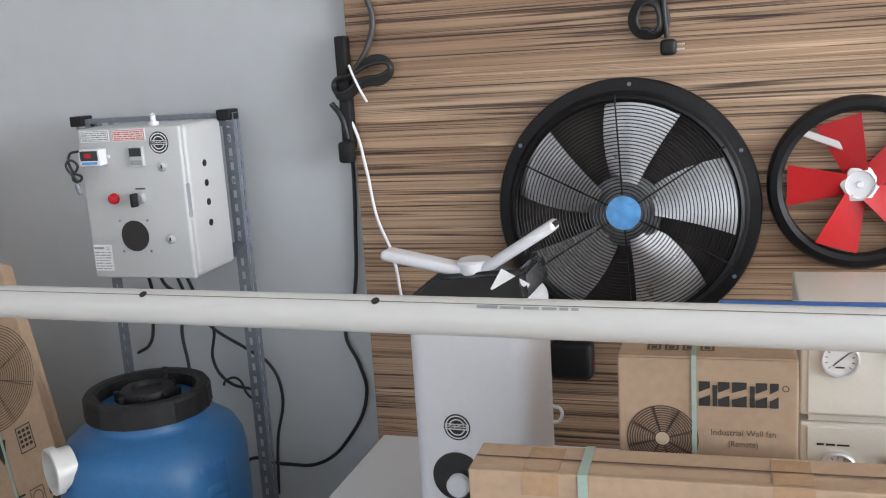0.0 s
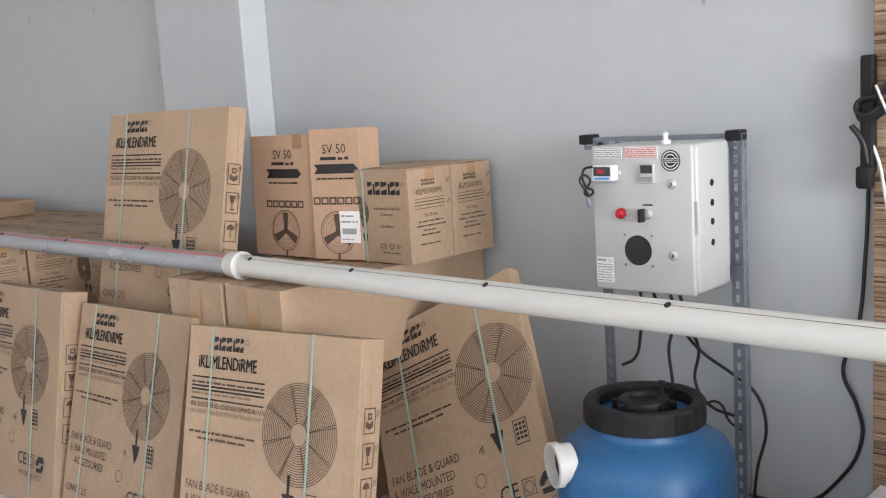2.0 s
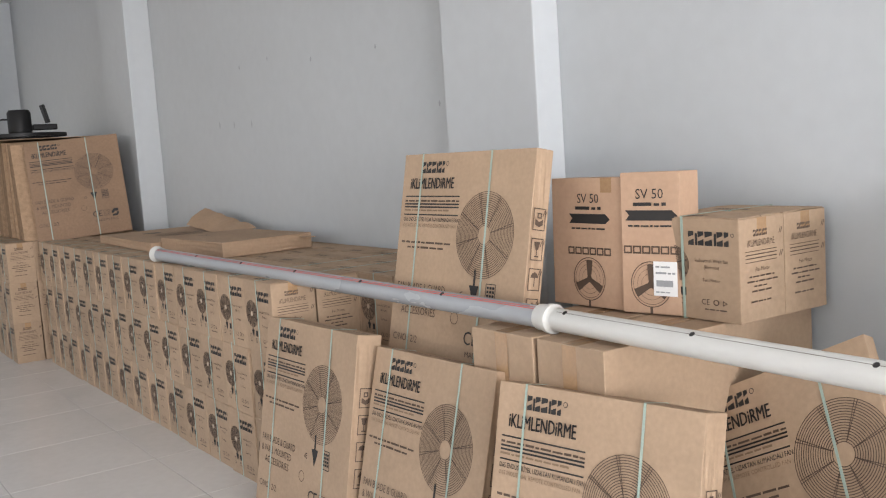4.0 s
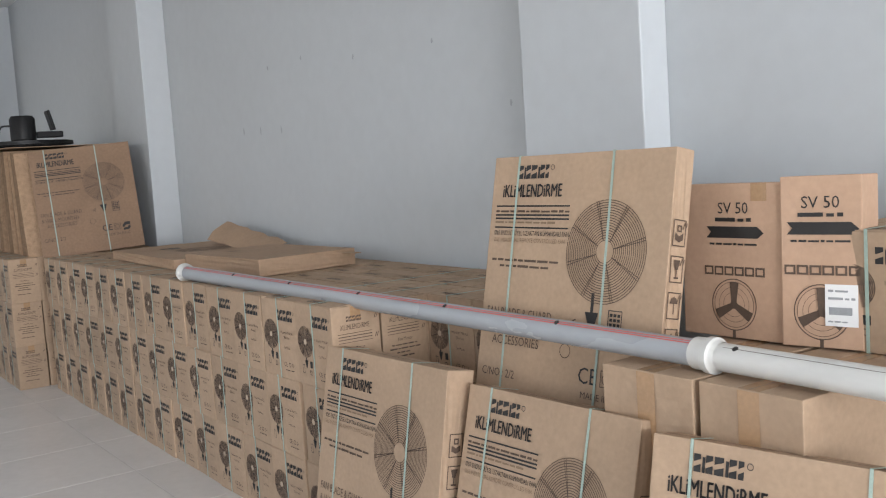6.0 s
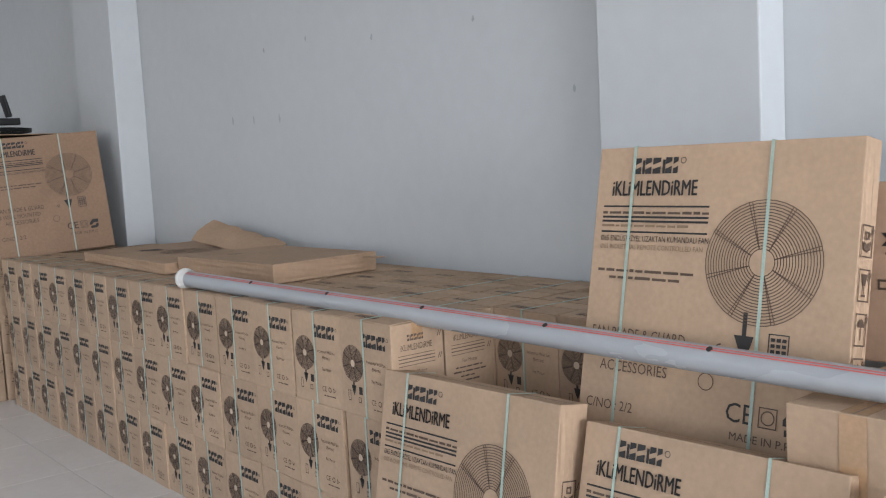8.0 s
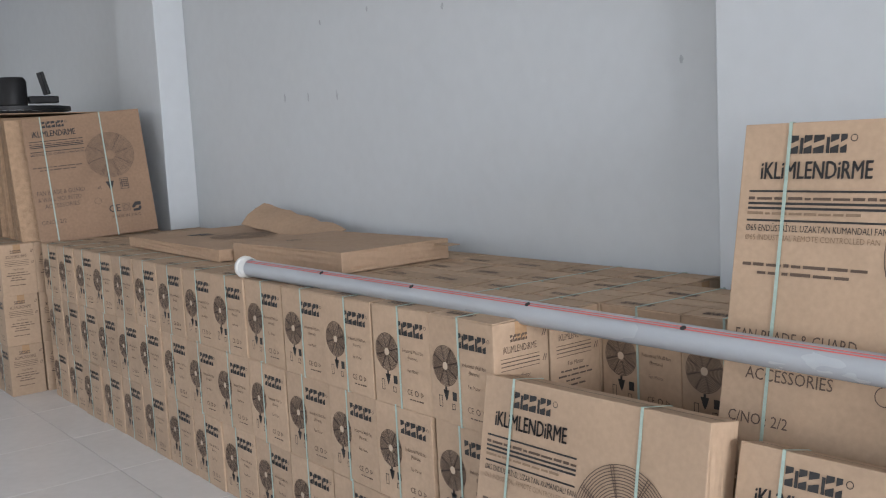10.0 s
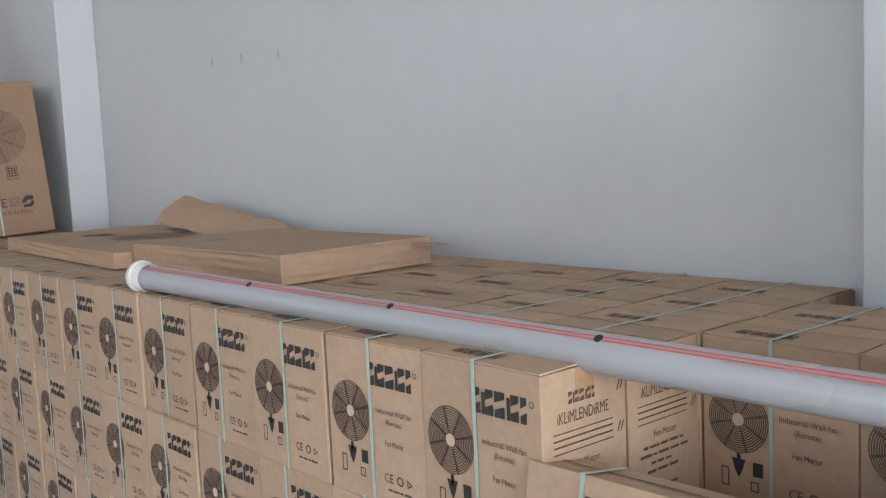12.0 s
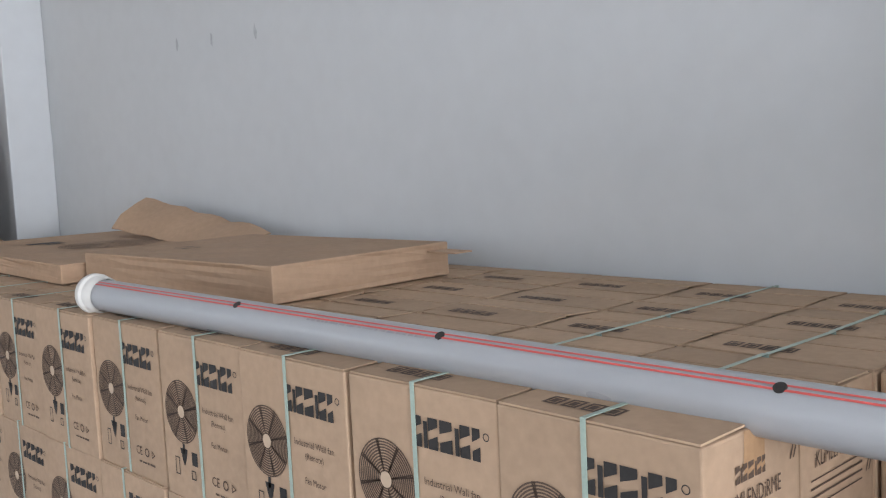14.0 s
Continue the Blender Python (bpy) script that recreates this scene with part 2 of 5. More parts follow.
def lathe(profile, n=48, bm=None, m=None, squash=None, cap=True):
    """Turns (radius, height) pairs round z. squash(angle) scales the radius."""
    b = bm or bmesh.new()
    rings = []
    for r, z in profile:
        row = []
        for k in range(n):
            a = 2 * math.pi * k / n
            q = r * (squash(a, z) if squash else 1)
            v = Vector((q * math.cos(a), q * math.sin(a), z))
            row.append(b.verts.new(m @ v if m else v))
        rings.append(row)
    for p, q in zip(rings, rings[1:]):
        for k in range(n):
            b.faces.new((p[k], p[(k + 1) % n], q[(k + 1) % n], q[k]))
    for row, flip in ((rings[0], True), (rings[-1], False)):
        if cap and profile[0] != profile[-1] and profile[0 if flip else -1][0] > 1e-5:
            b.faces.new(row[::-1] if flip else row)
    bmesh.ops.recalc_face_normals(b, faces=b.faces)
    return b


def tube(points, radius, name, material, parent=None, label="", category="", cyclic=False):
    """A round cable or rod through points."""
    c = bpy.data.curves.new(name, "CURVE")
    c.dimensions, c.bevel_depth, c.bevel_resolution, c.resolution_u = "3D", radius, 3, 8
    s = c.splines.new("BEZIER")
    s.bezier_points.add(len(points) - 1)
    for p, q in zip(s.bezier_points, points):
        p.co, p.handle_left_type, p.handle_right_type = q, "AUTO", "AUTO"
    s.use_cyclic_u = cyclic
    c.use_fill_caps = True
    tmp = bpy.data.objects.new(name, c)
    scene.collection.objects.link(tmp)
    me = bpy.data.meshes.new_from_object(tmp.evaluated_get(bpy.context.evaluated_depsgraph_get()))
    bpy.data.objects.remove(tmp)
    for f in me.polygons:
        f.use_smooth = True
    me.materials.clear()
    me.materials.append(material)
    ob = new(name, me)
    if parent:
        ob.parent = parent
    return tagged(ob, label, category)


GLYPHS = {}


def glyphs(text, bold=False):
    """Vertices and faces of built-in lettering, one unit high capitals starting at 0, 0."""
    if text not in GLYPHS:
        c = bpy.data.curves.new("lettering", "FONT")
        c.body, c.size, c.resolution_u, c.fill_mode = text, 1.0, 2, "BOTH"
        tmp = bpy.data.objects.new("lettering", c)
        scene.collection.objects.link(tmp)
        me = bpy.data.meshes.new_from_object(tmp.evaluated_get(bpy.context.evaluated_depsgraph_get()))
        vs, fs = [(v.co.x, v.co.y) for v in me.vertices], [tuple(p.vertices) for p in me.polygons]
        bpy.data.objects.remove(tmp)
        bpy.data.meshes.remove(me)
        xs = [v[0] for v in vs]
        lo, hi = min(xs), max(xs)
        GLYPHS[text] = ([((x - lo) / (hi - lo), y / 0.70) for x, y in vs], fs)
    return GLYPHS[text]


class Sheet:
    """Flat print on a face: u to the right, v up, set a little proud of the carton."""

    def __init__(self):
        self.vs, self.fs = [], []

    def poly(self, pts):
        k = len(self.vs)
        self.vs += pts
        self.fs.append(tuple(range(k, k + len(pts))))
        return self

    def rect(self, u, v, w, h):
        return self.poly([(u, v), (u + w, v), (u + w, v + h), (u, v + h)])

    def outline(self, u, v, w, h, t):
        return self.rect(u, v, w, t).rect(u, v + h - t, w, t).rect(u, v + t, t, h - 2 * t).rect(u + w - t, v + t, t, h - 2 * t)

    def ring(self, u, v, r, t, n=40, squeeze=1.0):
        k = len(self.vs)
        for q in (r - t / 2, r + t / 2):
            self.vs += [(u + q * math.cos(2 * math.pi * i / n) * squeeze, v + q * math.sin(2 * math.pi * i / n)) for i in range(n)]
        self.fs += [(k + i, k + (i + 1) % n, k + n + (i + 1) % n, k + n + i) for i in range(n)]
        return self

    def disc(self, u, v, r, n=28):
        return self.poly([(u + r * math.cos(2 * math.pi * i / n), v + r * math.sin(2 * math.pi * i / n)) for i in range(n)])

    def stroke(self, u0, v0, u1, v1, t):
        d = Vector((u1 - u0, v1 - v0)).normalized() * t / 2
        return self.poly([(u0 + d.y, v0 - d.x), (u1 + d.y, v1 - d.x), (u1 - d.y, v1 + d.x), (u0 - d.y, v0 + d.x)])

    def text(self, s, u, v, w, h):
        vs, fs = glyphs(s)
        k = len(self.vs)
        self.vs += [(u + x * w, v + y * h) for x, y in vs]
        self.fs += [tuple(i + k for i in f) for f in fs]
        return self

    def words(self, u, v, w, h, seed=1):
        """A line of unreadable small writing as short bars."""
        rnd = random.Random(seed)
        x = u
        while x < u + w - h:
            d = min(rnd.uniform(1.2, 5) * h, u + w - x)
            self.rect(x, v, d, h * rnd.uniform(0.6, 0.8))
            x += d + h * 0.6
        return self

    def mesh(self, name, place, material):
        me = bpy.data.meshes.new(name)
        me.from_pydata([place(u, v) for u, v in self.vs], [], self.fs)
        me.materials.append(material)
        return me


def front(y=0.0):
    return lambda u, v: (u, y - 0.0008, v)


def right(x):
    return lambda u, v: (x + 0.0008, u, v)


def over(z):
    return lambda u, v: (u, v, z + 0.0008)


def guard_print(s, u, v, r, rings, t):
    """The drawing of a fan guard: rings, spokes and a stem."""
    for k in range(rings):
        s.ring(u, v, r * (0.22 + 0.78 * k / (rings - 1)), t, 40)
    for k in range(8):
        a = math.pi * 2 * (k + 0.35) / 8
        for o in (-0.03, 0.03):
            s.stroke(u + r * 0.2 * math.cos(a), v + r * 0.2 * math.sin(a), u + r * math.cos(a + o), v + r * math.sin(a + o), t)
    return s


def brand_shapes(s, u, v, w, h):
    """A word mark as a row of plain slanted blocks and bars."""
    x = 0.0
    for k, q in enumerate((0.17, 0.07, 0.17, 0.22, 0.07, 0.17, 0.13)):
        a, b = u + x * w, q * w * 0.82
        if q < 0.1:
            s.rect(a, v, b, h * 0.86)
        else:
            g = 0.06 * h
            s.poly([(a, v), (a + b, v), (a + b, v + h * 0.52 - g), (a, v + h * 0.34 - g)])
            s.poly([(a, v + h * 0.5 + g), (a + b, v + h * 0.68 + g), (a + b, v + h), (a, v + h)])
        x += q
    return s


def carton_body(w, d, h, seed=0, cuts=3, wave=0.0016, lid=True):
    """A closed carton with soft edges, slightly bulged and dented sides and the groove between its top flaps."""
    rnd = random.Random(seed)
    b = box(-w / 2, 0, 0, w / 2, d, h)
    bmesh.ops.subdivide_edges(b, edges=b.edges, cuts=cuts, use_grid_fill=True)
    for v in b.verts:
        c = Vector((v.co.x / (w / 2), (v.co.y - d / 2) / (d / 2), (v.co.z - h / 2) / (h / 2)))
        for k in range(3):
            if abs(abs(c[k]) - 1) < 1e-4 and abs(c[(k + 1) % 3]) < 0.99 and abs(c[(k + 2) % 3]) < 0.99:
                v.co[k] += (1 if c[k] > 0 else -1) * rnd.uniform(-wave, 0.0)
    hard = [e for e in b.edges if e.calc_face_angle(0) > 1.2]
    bmesh.ops.bevel(b, geom=hard, offset=0.0035, segments=2, affect="EDGES", profile=0.6)
    return b


def flap_seam(w, d, h):
    """The open slit between the two top flaps."""
    return Sheet().rect(-w / 2 + 0.002, d / 2 - 0.0025, w - 0.004, 0.005)


def strap_loop(x, w, d, h, t=0.0012):
    """A plastic strap round a carton in the plane of one x."""
    b = bmesh.new()
    prof = [(-t, -t), (d + t, -t), (d + t, h + t), (-t, h + t)]
    rows = []
    for o in (0, 1):
        rows.append([[b.verts.new((x + s * w / 2, y + (t if o and y > 0 else -t if o else 0) * 0, z)) for y, z in prof] for s in (-1, 1)])
    a, c = rows[0]
    for k in range(4):
        b.faces.new((a[k], a[(k + 1) % 4], c[(k + 1) % 4], c[k]))
    bmesh.ops.delete(b, geom=[v for v in b.verts if not v.link_faces], context="VERTS")
    bmesh.ops.recalc_face_normals(b, faces=b.faces)
    bmesh.ops.solidify(b, geom=b.faces[:], thickness=-0.0009)
    return b

# ---- large structure ----
WALL_Y = 3.12


def structure(name, bm, material, label="", category=""):
    return tagged(new(name, to_mesh(name, bm, material)), label, category, kind="structure")


structure("wall_north", box(-15.8, WALL_Y, 0, 8.2, WALL_Y + 0.2, 3.62), WALL, "light grey painted plaster wall with faint scuffs", "wall")
structure("wall_west", box(-13.9, -4.2, 0, -13.7, WALL_Y, 3.62), WALL, "grey painted end wall of the store room", "wall")
# unseen walls added to close the room, with openings where the lamps stand
b = box(8.0, -4.2, 0, 8.2, WALL_Y, 0.5)
box(8.0, -4.2, 3.25, 8.2, WALL_Y, 3.62, bm=b)
box(8.0, -4.2, 0.5, 8.2, -3.7, 3.25, bm=b)
box(8.0, 2.6, 0.5, 8.2, WALL_Y, 3.25, bm=b)
structure("wall_east", b, WALL, "unseen grey wall round the opening for the side daylight", "wall")
b = box(-15.6, -4.2, 0, 8.0, -4.0, 0.5)
box(-15.6, -4.2, 3.25, 8.0, -4.0, 3.62, bm=b)
box(-15.6, -4.2, 0.5, -13.6, -4.0, 3.25, bm=b)
box(2.2, -4.2, 0.5, 8.0, -4.0, 3.25, bm=b)
structure("wall_south", b, WALL, "unseen grey wall round the assumed wide shop window", "wall")
structure("ceiling", box(-15.8, -4.2, 3.62, 8.2, WALL_Y + 0.2, 3.8), PAINT_WHITE, "plain white painted ceiling", "ceiling")
structure("column_a", box(-9.35, 2.91, 0, -8.63, WALL_Y, 3.62, 0.006), WALL, "grey painted square column standing out of the wall", "column")
structure("column_b", box(-4.30, 2.982, 0, -3.652, WALL_Y, 3.62, 0.006), WALL, "grey painted square column standing out of the wall", "column")
structure("column_c", box(-13.7, 2.35, 0, -13.45, 2.8, 3.62, 0.006), WALL, "grey painted pilaster on the end wall", "column")
structure("wood_panel", box(-1.105, 3.075, 0.02, 7.95, WALL_Y, 3.0, 0.002), WOOD, "brown striped wood laminate wall cladding", "wall panel")
floor = structure("floor", box(-15.8, -4.2, -0.1, 8.2, WALL_Y + 0.2, -0.004), GROUT, "glossy white tiled floor with thin grey joints", "floor")

# marks on the wall
SMUDGES = [(-7.33, 1.751), (-7.07, 1.737), (-6.775, 1.732), (-5.105, 2.047), (-6.9, 2.12), (-5.85, 2.06), (-4.54, 1.702), (-2.0, 1.75), (-1.6, 1.68), (-6.45, 2.13)]
for k, (x, z) in enumerate(SMUDGES):
    rnd = random.Random(k)
    s = Sheet().poly([(x + rnd.uniform(0.5, 1) * 0.012 * math.cos(a), z + rnd.uniform(0.5, 1) * (0.035 if k < 3 else 0.02) * math.sin(a)) for a in np.linspace(0, 6.0, 9)])
    tagged(new("wall_mark", s.mesh("wall_mark", front(WALL_Y), WALL_SMUDGE)), "small grey scuff on the painted wall", "stain", kind="structure")

# ---- cartons ----
SW, SD, SH = 0.297, 0.206, 0.3185


def small_carton(seed, full=True, strap_x=-0.02):
    """A carton for a fan motor, printed on the front and the end, bound with one strap."""
    c = thing("motor_carton", Matrix(), "small kraft fan motor carton bound with a green strap" if full else "small kraft fan motor carton with loose top flaps", "carton", "stacked motor cartons")
    part("body", carton_body(SW, SD, SH, seed), KRAFT, c)
    part("flap_gap", flap_seam(SW, SD, SH).mesh("flap_gap", over(SH), INK), INK, c)
    lift = (0.8, 2.4, 0.5, 1.7, 3.2)[seed % 5]
    part("flap", box(-SW / 2 + 0.003, 0.0, 0.0, SW / 2 - 0.003, SD / 2 - 0.003, 0.0028), KRAFT, c, m=pose(0, 0.002, SH + 0.0004, lift * 0.7, 0, 0))
    part("flap", box(-SW / 2 + 0.003, -SD / 2 + 0.012, 0.0, SW / 2 - 0.003, 0.0, 0.0028), KRAFT, c, m=pose(0, SD - 0.009, SH + 0.0004, -lift, 0, 0.4))
    s = Sheet()
    for k in range(4):
        s.outline(-0.1 + k * 0.03, 0.03, 0.024, 0.03, 0.0045).rect(-0.093 + k * 0.03, 0.037, 0.01, 0.015)
    part("top_print", s.mesh("top_print", lambda u, v: (u, v, SH + 0.0040 + (v - 0.002) * math.tan(radians(lift * 0.7))), INK_SOFT), INK_SOFT, c)
    # black strip painted for the shade in the gap behind the rear flap
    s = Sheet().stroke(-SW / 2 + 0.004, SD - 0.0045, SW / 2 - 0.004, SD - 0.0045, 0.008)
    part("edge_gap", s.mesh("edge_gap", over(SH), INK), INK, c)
    if not full:
        return c
    part("strap", strap_loop(strap_x, 0.008, SD, SH + 0.0045), STRAP, c, "pale green plastic strap")
    s = guard_print(Sheet(), -0.074, 0.172, 0.06, 12, 0.0024)
    part("fan_drawing", s.mesh("fan_drawing", front(), INK_SOFT), INK_SOFT, c)
    s = Sheet().disc(-0.074, 0.172, 0.012)
    part("fan_hub_drawing", s.mesh("fan_hub_drawing", front(-0.0004), KRAFT_PALE), KRAFT_PALE, c)
    s = Sheet().poly([(-0.088, 0.1), (-0.06, 0.1), (-0.067, 0.078), (-0.074, 0.065), (-0.081, 0.078)]).rect(-0.078, 0.09, 0.008, 0.02)
    s.rect(-0.045, 0.073, 0.02, 0.026).outline(-0.11, 0.045, 0.016, 0.035, 0.002).outline(-0.05, 0.045, 0.016, 0.018, 0.002)
    part("motor_drawing", s.mesh("motor_drawing", front(), INK), INK, c)
    part("brand_mark", brand_shapes(Sheet(), -0.012, 0.235, 0.132, 0.044).ring(0.128, 0.27, 0.005, 0.0015, 12).mesh("brand_mark", front(), INK), INK, c)
    s = Sheet().text("Industrial Wall fan", 0.008, 0.183, 0.105, 0.011).text("(Remote)", 0.036, 0.163, 0.048, 0.011).text("Fan Motor", 0.032, 0.122, 0.055, 0.011)
    s.text("CE", 0.025, 0.05, 0.026, 0.018).ring(0.072, 0.059, 0.008, 0.003, 14).ring(0.098, 0.059, 0.008, 0.004, 3).words(0.035, 0.034, 0.07, 0.006, 4)
    part("lettering", s.mesh("lettering", front(), INK_SOFT), INK_SOFT, c)
    s = brand_shapes(Sheet(), 0.062, 0.262, 0.065, 0.02).text("iKLiMLENDiRME", 0.035, 0.232, 0.125, 0.02)
    for k, h in enumerate((0.002, 0.003, 0.003, 0.002)):
        s.rect(0.025, 0.216 - k * 0.011, 0.145, h)
    s.text("Fan Motor", 0.07, 0.155, 0.065, 0.013).words(0.04, 0.137, 0.12, 0.007, 1).words(0.03, 0.122, 0.14, 0.007, 2).words(0.06, 0.107, 0.06, 0.007, 3).words(0.05, 0.092, 0.09, 0.007, 5).words(0.045, 0.06, 0.1, 0.007, 6)
    s.stroke(0.182, 0.262, 0.19, 0.28, 0.003).stroke(0.19, 0.262, 0.198, 0.28, 0.003).stroke(0.182, 0.19, 0.19, 0.208, 0.003).stroke(0.19, 0.19, 0.198, 0.208, 0.003)
    part("end_print", s.mesh("end_print", right(SW / 2), INK_SOFT), INK_SOFT, c)
    part("tape", Sheet().rect(SD / 2 - 0.022, SH - 0.055, 0.044, 0.054).mesh("tape", right(SW / 2 - 0.0003), TAPE), TAPE, c)
    return c


FULL = [small_carton(k, True, sx) for k, sx in ((1, -0.02), (2, -0.032), (3, -0.008))]
PLAIN = [small_carton(9, False), small_carton(10, False, -0.035)]
PITCH = 0.303
used = set()


def put_small(kind, n, m):
    src = kind[n % len(kind)]
    if src not in used:
        used.add(src)
        src.matrix_world = m
        return src
    return copy_thing(src, m)


rnd = random.Random(5)
count = 0
for col in range(-2, 14):
    for row in range(5):
        y = 2.068 + row * 0.2085
        if (col < 0 and (row < 2 or row > 3)):
            continue
        for lev in range(3):
            x = -4.370 - SW / 2 - (col + 0.0) * PITCH + rnd.uniform(-0.004, 0.004) - (2 - lev) * 0.004
            seen = row == 0 or (lev == 2 and col <= 1) or (col <= 0)
            lift = lev * (SH + 0.0002)
            m = pose(x, y + rnd.uniform(-0.006, 0.006) * (1 if row == 0 else 0.3), lift, 0, 0, rnd.uniform(-1.2, 1.2))
            put_small(FULL if seen else PLAIN, count, m)
            count += 1
# the block of cartons standing further out, beyond the end of the row
for col in range(8):
    for row in range(5):
        for lev in range(3):
            m = pose(-8.76 - SW / 2 - col * 0.305 + rnd.uniform(-0.004, 0.004), 1.85 + row * 0.2085 + rnd.uniform(-0.005, 0.005), lev * (SH + 0.0002), 0, 0, rnd.uniform(-1, 1))
            put_small(FULL if row == 0 or col == 0 else PLAIN, count, m)
            count += 1

BW, BD, BH = 0.78, 0.11, 0.88
GS = Matrix.Scale(0.945, 4)


def symbol_set(c, at):
    """Approval marks, motor, remote control and radio waves: each printed mark a part."""
    t = BH - 0.72
    part("ce_mark", Sheet().text("CE", 0.085, t, 0.075, 0.05).mesh("ce_mark", at, INK), INK, c)
    part("test_mark", Sheet().outline(0.175, t - 0.002, 0.05, 0.052, 0.003).ring(0.2, t + 0.024, 0.017, 0.003, 20).mesh("test_mark", at, INK_SOFT), INK_SOFT, c)
    s = Sheet().poly([(0.24, t + 0.028), (0.262, t + 0.053), (0.3, t + 0.053), (0.3, t + 0.028), (0.268, t + 0.028), (0.255, t + 0.013), (0.24, t + 0.013)])
    s.poly([(0.3, t + 0.021), (0.3, t + 0.003), (0.285, t - 0.012), (0.245, t - 0.012), (0.245, t + 0.004), (0.28, t + 0.006), (0.285, t + 0.021)])
    part("safety_mark", s.mesh("safety_mark", at, INK), INK, c)
    t = BH - 0.53
    part("motor_drawing", Sheet().poly([(0.09, t + 0.03), (0.112, t + 0.03), (0.112, t + 0.09), (0.124, t + 0.09), (0.124, t + 0.03), (0.145, t + 0.03), (0.135, t - 0.005), (0.118, t - 0.04), (0.105, t - 0.005)]).mesh("motor_drawing", at, INK), INK, c)
    s = Sheet().outline(0.185, t - 0.035, 0.055, 0.078, 0.003)
    for i in range(3):
        for j in range(4):
            s.rect(0.192 + i * 0.015, t - 0.02 + j * 0.0145, 0.011, 0.009)
    part("remote_drawing", s.mesh("remote_drawing", at, INK), INK, c)
    s = Sheet()
    for k in range(3):
        r = 0.01 + k * 0.009
        for q in range(5):
            a0, a1 = radians(100 + q * 12), radians(112 + q * 12)
            s.stroke(0.06 + r * math.cos(a0), t - 0.025 + r * math.sin(a0), 0.06 + r * math.cos(a1), t - 0.025 + r * math.sin(a1), 0.004)
    part("radio_drawing", s.ring(0.02, t - 0.1, 0.022, 0.0025, 20).mesh("radio_drawing", at, INK_SOFT), INK_SOFT, c)


